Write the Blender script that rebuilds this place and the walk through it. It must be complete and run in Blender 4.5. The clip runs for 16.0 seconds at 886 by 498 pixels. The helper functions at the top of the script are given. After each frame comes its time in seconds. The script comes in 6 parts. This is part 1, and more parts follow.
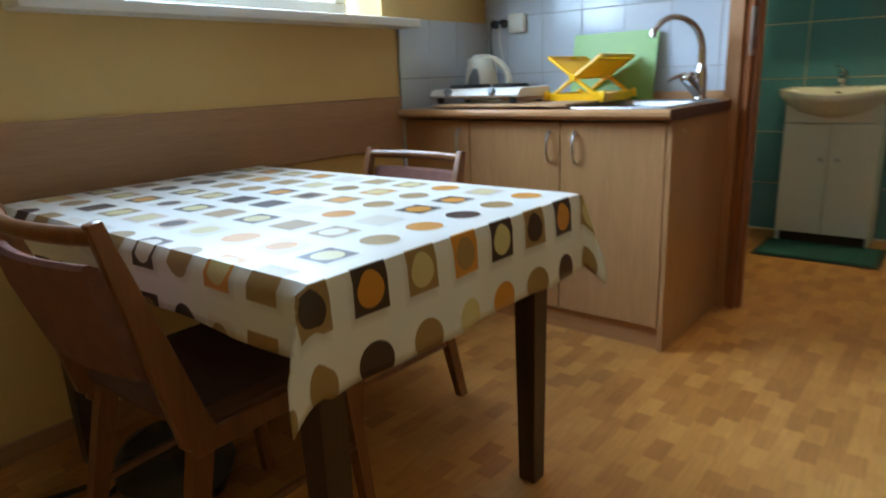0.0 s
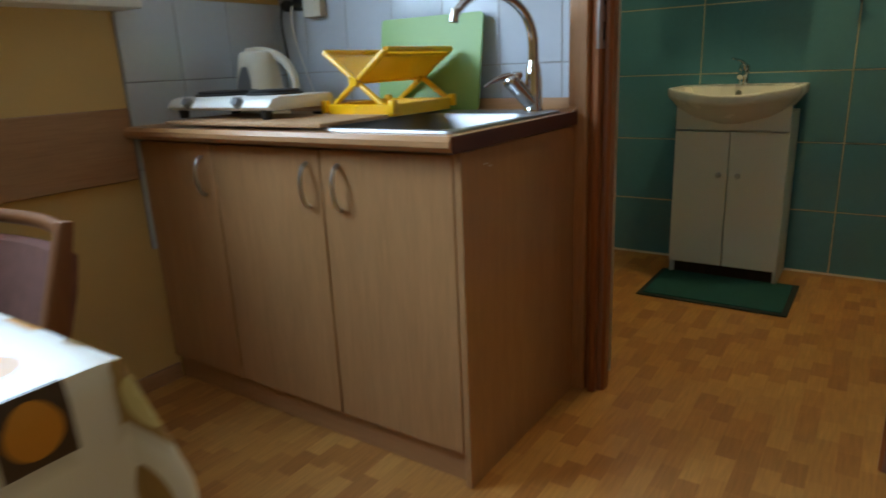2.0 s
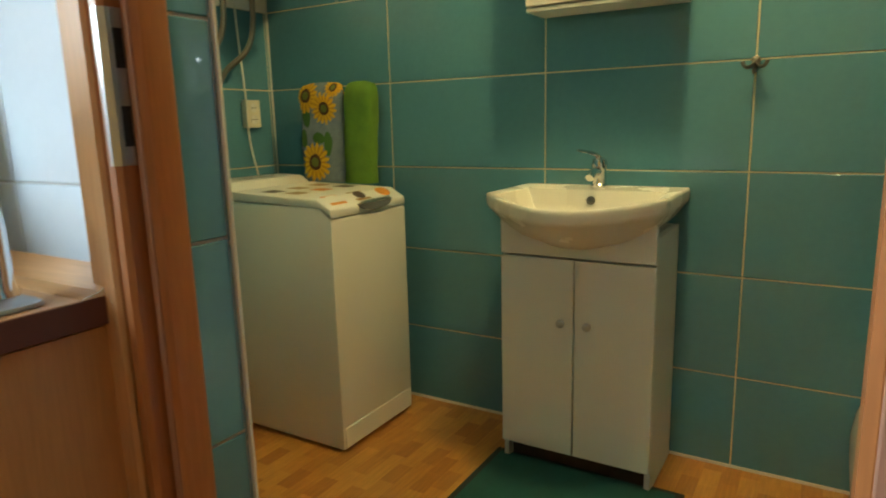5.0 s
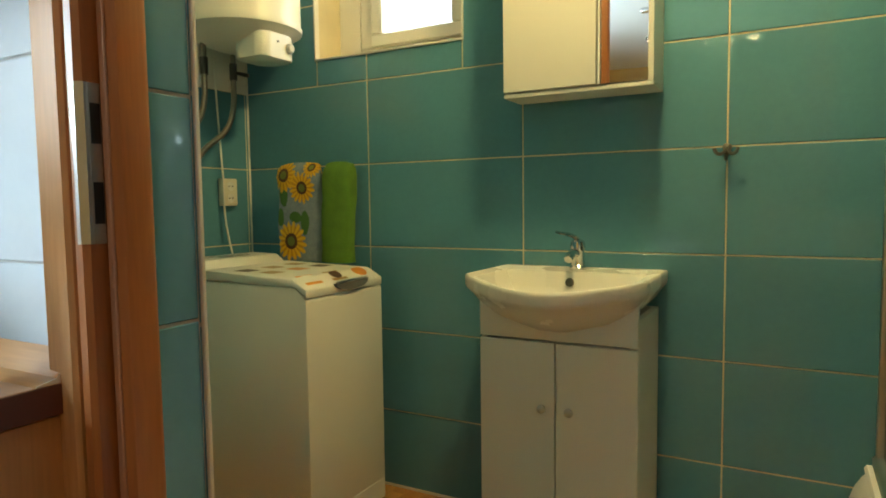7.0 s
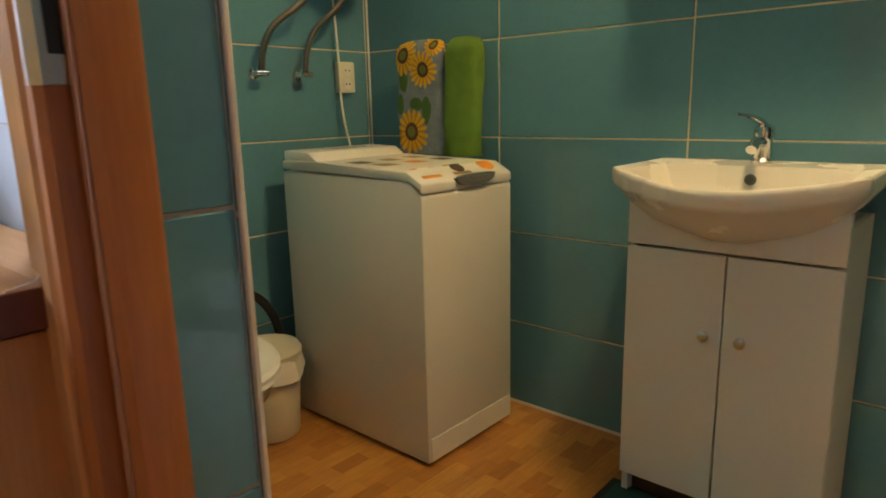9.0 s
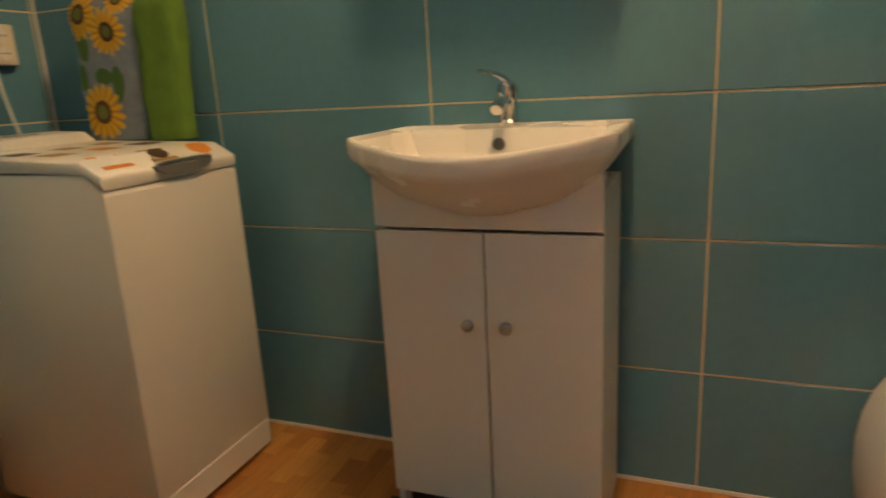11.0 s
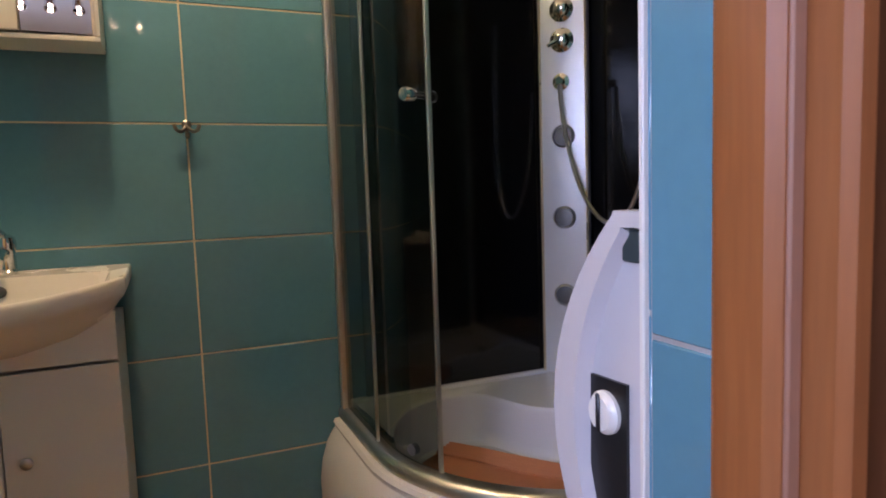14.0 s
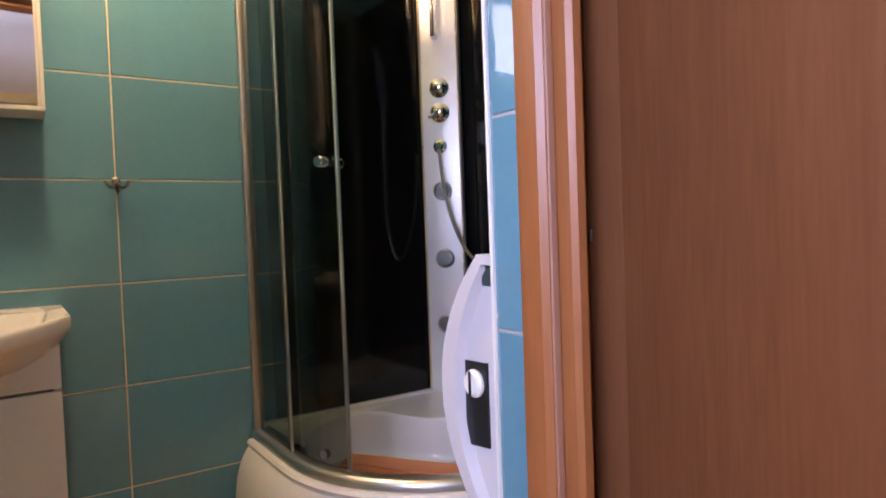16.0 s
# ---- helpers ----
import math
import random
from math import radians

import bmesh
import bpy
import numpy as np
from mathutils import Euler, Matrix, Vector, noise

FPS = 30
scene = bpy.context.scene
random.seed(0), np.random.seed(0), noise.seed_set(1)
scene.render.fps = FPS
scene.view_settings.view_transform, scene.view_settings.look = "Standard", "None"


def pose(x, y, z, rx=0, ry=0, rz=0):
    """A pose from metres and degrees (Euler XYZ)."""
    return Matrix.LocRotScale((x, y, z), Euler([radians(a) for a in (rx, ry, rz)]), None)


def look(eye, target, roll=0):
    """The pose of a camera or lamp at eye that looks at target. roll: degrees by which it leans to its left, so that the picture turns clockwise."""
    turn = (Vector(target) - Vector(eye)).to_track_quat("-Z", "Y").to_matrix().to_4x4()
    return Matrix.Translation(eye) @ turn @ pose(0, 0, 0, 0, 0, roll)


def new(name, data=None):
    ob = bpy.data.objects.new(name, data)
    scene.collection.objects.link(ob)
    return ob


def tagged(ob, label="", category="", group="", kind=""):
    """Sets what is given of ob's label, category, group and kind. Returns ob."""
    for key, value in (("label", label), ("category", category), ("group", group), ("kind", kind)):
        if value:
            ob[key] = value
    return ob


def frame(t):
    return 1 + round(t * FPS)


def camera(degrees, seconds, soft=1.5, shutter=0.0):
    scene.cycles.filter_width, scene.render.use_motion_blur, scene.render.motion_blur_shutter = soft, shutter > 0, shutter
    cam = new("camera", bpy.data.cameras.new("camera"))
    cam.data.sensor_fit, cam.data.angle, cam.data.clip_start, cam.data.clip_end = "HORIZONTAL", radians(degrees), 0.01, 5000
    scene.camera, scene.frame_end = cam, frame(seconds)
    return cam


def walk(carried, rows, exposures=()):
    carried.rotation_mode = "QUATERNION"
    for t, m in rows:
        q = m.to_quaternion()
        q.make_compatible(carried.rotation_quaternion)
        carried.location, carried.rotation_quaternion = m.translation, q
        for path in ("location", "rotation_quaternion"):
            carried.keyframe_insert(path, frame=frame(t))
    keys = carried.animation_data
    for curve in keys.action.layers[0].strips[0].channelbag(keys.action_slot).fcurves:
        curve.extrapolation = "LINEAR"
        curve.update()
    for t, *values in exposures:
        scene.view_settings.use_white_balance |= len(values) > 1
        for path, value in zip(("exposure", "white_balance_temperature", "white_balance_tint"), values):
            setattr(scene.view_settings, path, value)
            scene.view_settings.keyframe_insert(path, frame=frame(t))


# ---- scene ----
cam = camera(69.0, 16.0, soft=1.8, shutter=0.4)
PATH = [
    (0, (0.825, 0.744, 0.973), (-0.408, 2.233, 0.462), -2.3),
    (0.5, (0.846, 0.969, 0.997), (-0.576, 2.299, 0.541), -0.8),
    (1, (0.828, 1.213, 0.984), (-0.491, 2.648, 0.539), -1.8),
    (1.5, (0.789, 1.447, 0.997), (-0.464, 2.926, 0.505), -2.0),
    (2, (0.79, 1.734, 0.989), (-0.309, 3.312, 0.44), -2.6),
    (2.5, (0.793, 2.015, 1.015), (-0.248, 3.63, 0.46), -1.8),
    (3, (0.722, 2.277, 1.003), (-0.194, 3.964, 0.442), -2.2),
    (3.5, (0.702, 2.51, 1.029), (-0.122, 4.256, 0.507), -2.3),
    (4, (0.784, 2.759, 1.037), (-0.181, 4.444, 0.558), -1.8),
    (4.5, (0.842, 2.914, 1.048), (-0.21, 4.553, 0.597), -1.1),
    (5, (0.84, 3.0, 1.052), (-0.179, 4.678, 0.667), -1.5),
    (5.2, (0.835, 3.016, 1.054), (-0.137, 4.725, 0.691), -1.9),
    (7.3, (0.813, 3.021, 1.052), (-0.148, 4.77, 0.919), -0.7),
    (7.5, (0.833, 3.027, 1.056), (-0.149, 4.758, 0.854), -1.2),
    (8, (0.79, 3.077, 1.041), (-0.343, 4.693, 0.716), -2.0),
    (10.3, (0.592, 3.547, 0.949), (-0.729, 4.977, 0.492), -1.2),
    (10.5, (0.593, 3.565, 0.951), (-0.571, 5.131, 0.513), -2.3),
    (11, (0.602, 3.566, 0.938), (-0.109, 5.368, 0.444), -3.2),
    (11.5, (0.600, 3.567, 0.955), (0.308, 5.471, 0.509), -1.9),
    (12, (0.620, 3.550, 0.957), (0.932, 5.454, 0.525), -1.0),
    (12.5, (0.649, 3.515, 0.947), (1.244, 5.393, 0.598), -0.6),
    (13, (0.677, 3.424, 0.967), (1.529, 5.213, 0.7), -2.0),
    (13.5, (0.632, 3.289, 1.001), (1.402, 5.128, 0.85), -3.6),
    (14, (0.569, 3.174, 1.006), (1.359, 5.003, 0.824), -1.9),
    (14.5, (0.497, 3.099, 1.009), (1.424, 4.866, 0.877), -1.5),
    (15, (0.435, 3.009, 1.004), (1.546, 4.666, 0.871), -1.2),
    (15.5, (0.4, 2.956, 1.015), (1.528, 4.603, 0.892), -1.6),
    (16, (0.369, 2.883, 1.024), (1.487, 4.54, 0.958), -2.1),
]
# stops, kelvin and tint of the camera's own exposure and white balance
EXPOSURE = [
    (0.0, -0.58, 6330, 13), (0.5, -1.0, 6100, 14), (1.0, -1.38, 5950, 14), (1.5, -1.5, 6050, 14), (2.0, -0.97, 6500, 13),
    (2.5, -0.24, 7700, 12), (3.0, -0.2, 7800, 10), (3.5, -0.04, 7700, 8), (5.0, 0.08, 7400, 7), (7.5, 0.03, 7400, 5),
    (8.0, 0.13, 7200, 11), (10.5, -0.07, 7450, 45), (11.0, -0.03, 7400, 46), (11.5, 0.1, 7250, 50), (12.0, 0.1, 7000, 52),
    (12.5, 0.08, 6900, 50), (13.0, -0.34, 7700, 54), (13.5, -0.38, 6700, 49), (14.0, -0.33, 6300, 46), (14.5, -0.28, 6300, 45), (15.0, -0.17, 6400, 47), (16.0, 0.1, 6550, 49),
]
walk(cam, [(t, look(eye, target, roll)) for t, eye, target, roll in PATH], exposures=EXPOSURE)


# ---- world and lights ----
world = bpy.data.worlds.new("sky")
scene.world = world
world.use_nodes = True
wn = world.node_tree
sky = wn.nodes.new("ShaderNodeTexSky")
sky.sky_type, sky.sun_disc = "NISHITA", False
sky.sun_elevation, sky.sun_rotation = radians(38), radians(200)
wn.links.new(sky.outputs[0], wn.nodes["Background"].inputs[0])
wn.nodes["Background"].inputs[1].default_value = 0.12


def lamp(name, kind, m, energy, color, size=0.1, size_y=0.1):
    """A lamp; size is an area's width, a bulb's radius or the sun's angle in degrees."""
    data = bpy.data.lights.new(name, kind)
    data.energy, data.color = energy, color
    if kind == "AREA":
        data.shape, data.size, data.size_y = "RECTANGLE", size, size_y
    elif kind == "SUN":
        data.angle = radians(size)
    elif kind == "SPOT":
        data.shadow_soft_size, data.spot_size, data.spot_blend = size, radians(95), 0.7
    else:
        data.shadow_soft_size = size
    ob = new(name, data)
    ob.matrix_world = m
    return ob


SUN = lamp("sun", "SUN", look((0, 0, 5), (0.5, 1.2, 2.5)), 1.0, (1.0, 0.95, 0.88), size=10)
DAY = lamp("window_daylight", "AREA", look((-1.44, 2.10, 1.72), (0.5, 2.75, 1.00)), 190, (0.55, 0.77, 1.0), size=1.40, size_y=1.0)
DAY2 = lamp("bathroom_window_daylight", "AREA", look((-0.49, 5.27, 1.90), (-0.3, 4.0, 1.2)), 7.0, (0.85, 0.93, 1.0), size=0.6, size_y=0.5)
WARM = (1.0, 0.79, 0.36)
BATH = lamp("bathroom_bulb", "POINT", pose(0.475, 4.50, 2.32), 52, WARM, size=0.06)
SPOT_X, SPOT_AT, SPOT_WAY = (0.195, 0.350, 0.505), (1.70, 2.24), (0.62, -0.78)
for i, x in enumerate(SPOT_X):
    d3 = Vector((0.05 * (i - 1), *SPOT_WAY)).normalized()
    at = Vector((x, *SPOT_AT)) + d3 * 0.045
    lamp("spot_bulb", "SPOT", look(tuple(at), tuple(at + d3)), 2.2, (1.0, 0.76, 0.38), size=0.008)

# ---- materials ----


def base(name, rough=0.5, metal=0.0, **more):
    m = bpy.data.materials.new(name)
    m.use_nodes = True
    nt = m.node_tree
    b = nt.nodes["Principled BSDF"]
    b.inputs["Roughness"].default_value, b.inputs["Metallic"].default_value = rough, metal
    for key, value in more.items():
        b.inputs[key.replace("_", " ")].default_value = value
    return m, nt, b


def node(nt, kind, **values):
    n = nt.nodes.new(kind)
    for key, value in values.items():
        n.inputs[key.replace("_", " ")].default_value = value
    return n


def rgba(c):
    return (c[0], c[1], c[2], 1.0)


def mixed(nt, fac, a, b, how="MIX"):
    n = nt.nodes.new("ShaderNodeMix")
    n.data_type, n.blend_type = "RGBA", how
    for i, v in ((0, fac), (6, a), (7, b)):
        if isinstance(v, (int, float)):
            n.inputs[i].default_value = v
        elif isinstance(v, tuple):
            n.inputs[i].default_value = rgba(v)
        else:
            nt.links.new(v, n.inputs[i])
    return n.outputs[2]


def calc(nt, op, a, b=None):
    n = nt.nodes.new("ShaderNodeMath")
    n.operation = op
    for i, v in ((0, a), (1, b)):
        if v is None:
            continue
        if isinstance(v, (int, float)):
            n.inputs[i].default_value = v
        else:
            nt.links.new(v, n.inputs[i])
    return n.outputs[0]


def surface(name, color, rough=0.5, metal=0.0, vary=0.12, scale=6.0, grain=120.0, bump=0.05, random_tint=0.0, gloss=0.16, **more):
    """A material with broad stains, fine grain, uneven gloss and a little relief."""
    m, nt, b = base(name, rough, metal, **more)
    tc = nt.nodes.new("ShaderNodeTexCoord").outputs["Object"]
    n1 = node(nt, "ShaderNodeTexNoise", Scale=scale, Detail=5.0)
    n2 = node(nt, "ShaderNodeTexNoise", Scale=grain, Detail=3.0)
    nt.links.new(tc, n1.inputs["Vector"])
    nt.links.new(tc, n2.inputs["Vector"])
    dark = tuple(c * (1 - 2 * vary) for c in color)
    light = tuple(min(1, c * (1 + vary)) for c in color)
    c1 = mixed(nt, n1.outputs["Fac"], dark, light)
    c2 = mixed(nt, vary, c1, n2.outputs["Fac"], "OVERLAY")
    if random_tint:
        oi = nt.nodes.new("ShaderNodeObjectInfo").outputs["Random"]
        k = calc(nt, "MULTIPLY_ADD", oi, random_tint)
        k.node.inputs[2].default_value = 1 - random_tint / 2
        v = node(nt, "ShaderNodeHueSaturation")
        nt.links.new(k, v.inputs["Value"])
        nt.links.new(c2, v.inputs["Color"])
        c2 = v.outputs[0]
    nt.links.new(c2, b.inputs["Base Color"])
    r = calc(nt, "MULTIPLY_ADD", n1.outputs["Fac"], gloss)
    r.node.inputs[2].default_value = max(0.02, rough - gloss / 2)
    nt.links.new(r, b.inputs["Roughness"])
    if bump:
        bp = node(nt, "ShaderNodeBump", Strength=bump, Distance=0.004)
        nt.links.new(n2.outputs["Fac"], bp.inputs["Height"])
        nt.links.new(bp.outputs[0], b.inputs["Normal"])
    return m


def wood(name, dark, light, rough=0.4, stretch=(14, 14, 0.9), band=0.45):
    """Wood grain that runs along the axis with the small stretch."""
    m, nt, b = base(name, rough)
    tc = nt.nodes.new("ShaderNodeTexCoord").outputs["Object"]
    mp = nt.nodes.new("ShaderNodeMapping")
    mp.inputs["Scale"].default_value = stretch
    nt.links.new(tc, mp.inputs[0])
    n1 = node(nt, "ShaderNodeTexNoise", Scale=2.2, Detail=8.0, Roughness=0.65, Distortion=0.6)
    n2 = node(nt, "ShaderNodeTexNoise", Scale=14.0, Detail=4.0)
    n3 = node(nt, "ShaderNodeTexNoise", Scale=2.5, Detail=2.0)
    nt.links.new(mp.outputs[0], n1.inputs["Vector"])
    nt.links.new(mp.outputs[0], n2.inputs["Vector"])
    nt.links.new(tc, n3.inputs["Vector"])
    ramp = nt.nodes.new("ShaderNodeValToRGB")
    ramp.color_ramp.elements[0].position, ramp.color_ramp.elements[0].color = 0.5 - band / 2, rgba(dark)
    ramp.color_ramp.elements[1].position, ramp.color_ramp.elements[1].color = 0.5 + band / 2, rgba(light)
    nt.links.new(n1.outputs["Fac"], ramp.inputs[0])
    c = mixed(nt, 0.22, ramp.outputs[0], n2.outputs["Fac"], "OVERLAY")
    c = mixed(nt, 0.15, c, n3.outputs["Fac"], "OVERLAY")
    nt.links.new(c, b.inputs["Base Color"])
    bp = node(nt, "ShaderNodeBump", Strength=0.06, Distance=0.002)
    nt.links.new(n2.outputs["Fac"], bp.inputs["Height"])
    nt.links.new(bp.outputs[0], b.inputs["Normal"])
    return m


def lino():
    """Sheet floor covering printed with small wooden blocks."""
    m, nt, b = base("printed_block_lino", 0.38)
    tc = nt.nodes.new("ShaderNodeTexCoord").outputs["Object"]
    mp = nt.nodes.new("ShaderNodeMapping")
    mp.inputs["Rotation"].default_value = (0, 0, radians(90))
    nt.links.new(tc, mp.inputs[0])
    br = node(nt, "ShaderNodeTexBrick", Color1=rgba((0.05,) * 3), Color2=rgba((0.95,) * 3), Mortar=rgba((0.45,) * 3), Scale=1.0, Mortar_Size=0.0008, Bias=0.0, Brick_Width=0.105, Row_Height=0.052)
    br.offset = 0.37
    nt.links.new(mp.outputs[0], br.inputs["Vector"])
    ramp = nt.nodes.new("ShaderNodeValToRGB")
    e = ramp.color_ramp.elements
    e[0].position, e[0].color = 0.0, rgba((0.33, 0.125, 0.028))
    e[1].position, e[1].color = 1.0, rgba((0.54, 0.265, 0.070))
    mid = e.new(0.45)
    mid.color = rgba((0.45, 0.198, 0.046))
    nt.links.new(br.outputs["Color"], ramp.inputs[0])
    mp2 = nt.nodes.new("ShaderNodeMapping")
    mp2.inputs["Scale"].default_value = (60, 5, 5)
    nt.links.new(tc, mp2.inputs[0])
    g = node(nt, "ShaderNodeTexNoise", Scale=2.0, Detail=6.0)
    nt.links.new(mp2.outputs[0], g.inputs["Vector"])
    s = node(nt, "ShaderNodeTexNoise", Scale=2.3, Detail=6.0)
    nt.links.new(tc, s.inputs["Vector"])
    c = mixed(nt, 0.35, ramp.outputs[0], g.outputs["Fac"], "OVERLAY")
    c = mixed(nt, 0.18, c, s.outputs["Fac"], "OVERLAY")
    nt.links.new(c, b.inputs["Base Color"])
    r = calc(nt, "MULTIPLY_ADD", s.outputs["Fac"], 0.25)
    r.node.inputs[2].default_value = 0.26
    nt.links.new(r, b.inputs["Roughness"])
    bp = node(nt, "ShaderNodeBump", Strength=0.08, Distance=0.003)
    nt.links.new(g.outputs["Fac"], bp.inputs["Height"])
    nt.links.new(bp.outputs[0], b.inputs["Normal"])
    return m


def oilcloth():
    """White oilcloth printed with rows of squares and discs in browns, orange and cream, each with a soft grey shadow."""
    m, nt, b = base("printed_oilcloth", 0.26)
    uv = nt.nodes.new("ShaderNodeTexCoord").outputs["UV"]
    CELL = 0.1155

    def layer(shift, seed):
        mp = nt.nodes.new("ShaderNodeMapping")
        mp.inputs["Scale"].default_value = (1 / CELL, 1 / CELL, 1)
        mp.inputs["Location"].default_value = (shift[0], shift[1], 0)
        nt.links.new(uv, mp.inputs[0])
        fl = nt.nodes.new("ShaderNodeVectorMath")
        fl.operation = "FLOOR"
        nt.links.new(mp.outputs[0], fl.inputs[0])
        fr = nt.nodes.new("ShaderNodeVectorMath")
        fr.operation = "FRACTION"
        nt.links.new(mp.outputs[0], fr.inputs[0])
        sep = nt.nodes.new("ShaderNodeSeparateXYZ")
        nt.links.new(fr.outputs[0], sep.inputs[0])
        dx = calc(nt, "ABSOLUTE", calc(nt, "SUBTRACT", sep.outputs[0], 0.5))
        dy = calc(nt, "ABSOLUTE", calc(nt, "SUBTRACT", sep.outputs[1], 0.5))
        sq = calc(nt, "MAXIMUM", dx, dy)
        rad = calc(nt, "SQRT", calc(nt, "ADD", calc(nt, "MULTIPLY", dx, dx), calc(nt, "MULTIPLY", dy, dy)))
        return fl.outputs[0], sq, rad

    def pick(cell, w):
        wn2 = nt.nodes.new("ShaderNodeTexWhiteNoise")
        wn2.noise_dimensions = "4D"
        wn2.inputs["W"].default_value = w
        nt.links.new(cell, wn2.inputs["Vector"])
        return wn2.outputs["Value"]

    def palette(v, cols):
        r = nt.nodes.new("ShaderNodeValToRGB")
        r.color_ramp.interpolation = "CONSTANT"
        e = r.color_ramp.elements
        e[0].position, e[0].color = 0.0, rgba(cols[0])
        e[1].position, e[1].color = 1 / len(cols), rgba(cols[1])
        for i, c in enumerate(cols[2:], 2):
            e.new(i / len(cols)).color = rgba(c)
        nt.links.new(v, r.inputs[0])
        return r.outputs[0]

    # PALE and BLUSH: pale prints, with some sky sheen put into their colour
    BROWN, TAN, ORANGE, CREAM, PALE, BLUSH = (0.055, 0.030, 0.022), (0.34, 0.22, 0.085), (0.62, 0.27, 0.035), (0.62, 0.55, 0.26), (0.70, 0.66, 0.58), (0.60, 0.46, 0.36)
    cell, sq, rad = layer((-0.1017, -0.405), 0)
    _, sq_s, rad_s = layer((-0.2017, -0.345), 0)
    kind = pick(cell, 1.3)
    outer = palette(pick(cell, 4.7), [BROWN, TAN, ORANGE, PALE, TAN, BLUSH, BROWN])
    inner = palette(pick(cell, 9.1), [ORANGE, CREAM, BROWN, TAN, CREAM, PALE])
    sepc = nt.nodes.new("ShaderNodeSeparateXYZ")
    nt.links.new(cell, sepc.inputs[0])
    # the two rows along the hanging end follow the print's own order
    turn = calc(nt, "DIVIDE", calc(nt, "SUBTRACT", sepc.outputs[1], 9.5), 8.0)
    edge_row = calc(nt, "COMPARE", sepc.outputs[0], 1.0)
    edge_row.node.inputs[2].default_value = 0.1
    hem_row = calc(nt, "COMPARE", sepc.outputs[0], 2.0)
    hem_row.node.inputs[2].default_value = 0.1
    outer = mixed(nt, edge_row, outer, palette(turn, [TAN, BROWN, TAN, ORANGE, BROWN, TAN, BROWN, TAN]))
    inner = mixed(nt, edge_row, inner, palette(turn, [BROWN, ORANGE, CREAM, TAN, CREAM, BROWN, ORANGE, CREAM]))
    hem = palette(turn, [TAN, BROWN, TAN, CREAM, ORANGE, TAN, BROWN, TAN])
    outer, inner = mixed(nt, hem_row, outer, hem), mixed(nt, hem_row, inner, hem)
    odd = calc(nt, "FLOORED_MODULO", sepc.outputs[0], 2.0)
    is_disc = calc(nt, "MAXIMUM", calc(nt, "GREATER_THAN", sepc.outputs[0], 1.5), calc(nt, "MULTIPLY", calc(nt, "GREATER_THAN", kind, 0.45), calc(nt, "SUBTRACT", 1.0, odd)))
    both = calc(nt, "ADD", odd, calc(nt, "LESS_THAN", kind, 0.25))
    in_sq = calc(nt, "LESS_THAN", sq, 0.305)
    in_disc = calc(nt, "LESS_THAN", rad, 0.30)
    in_small = calc(nt, "MULTIPLY", calc(nt, "LESS_THAN", rad, 0.235), both)
    shape = mixed(nt, is_disc, in_sq, in_disc)
    soft_sq = node(nt, "ShaderNodeMapRange", From_Min=0.24, From_Max=0.36, To_Min=0.55, To_Max=0.0)
    nt.links.new(sq_s, soft_sq.inputs[0])
    soft_d = node(nt, "ShaderNodeMapRange", From_Min=0.20, From_Max=0.34, To_Min=0.55, To_Max=0.0)
    nt.links.new(rad_s, soft_d.inputs[0])
    shade = mixed(nt, is_disc, soft_sq.outputs[0], soft_d.outputs[0])
    st = node(nt, "ShaderNodeTexNoise", Scale=5.0, Detail=4.0)
    nt.links.new(uv, st.inputs["Vector"])
    white = mixed(nt, st.outputs["Fac"], (0.74, 0.75, 0.72), (0.84, 0.85, 0.82))
    c = mixed(nt, shade, white, (0.50, 0.48, 0.43))
    mark = mixed(nt, in_small, outer, inner)
    c = mixed(nt, shape, c, mark)
    nt.links.new(c, b.inputs["Base Color"])
    wv = node(nt, "ShaderNodeTexNoise", Scale=900.0, Detail=1.0)
    nt.links.new(uv, wv.inputs["Vector"])
    r = calc(nt, "MULTIPLY_ADD", st.outputs["Fac"], 0.2)
    r.node.inputs[2].default_value = 0.24
    nt.links.new(r, b.inputs["Roughness"])
    bp = node(nt, "ShaderNodeBump", Strength=0.05, Distance=0.002)
    nt.links.new(wv.outputs["Fac"], bp.inputs["Height"])
    nt.links.new(bp.outputs[0], b.inputs["Normal"])
    return m


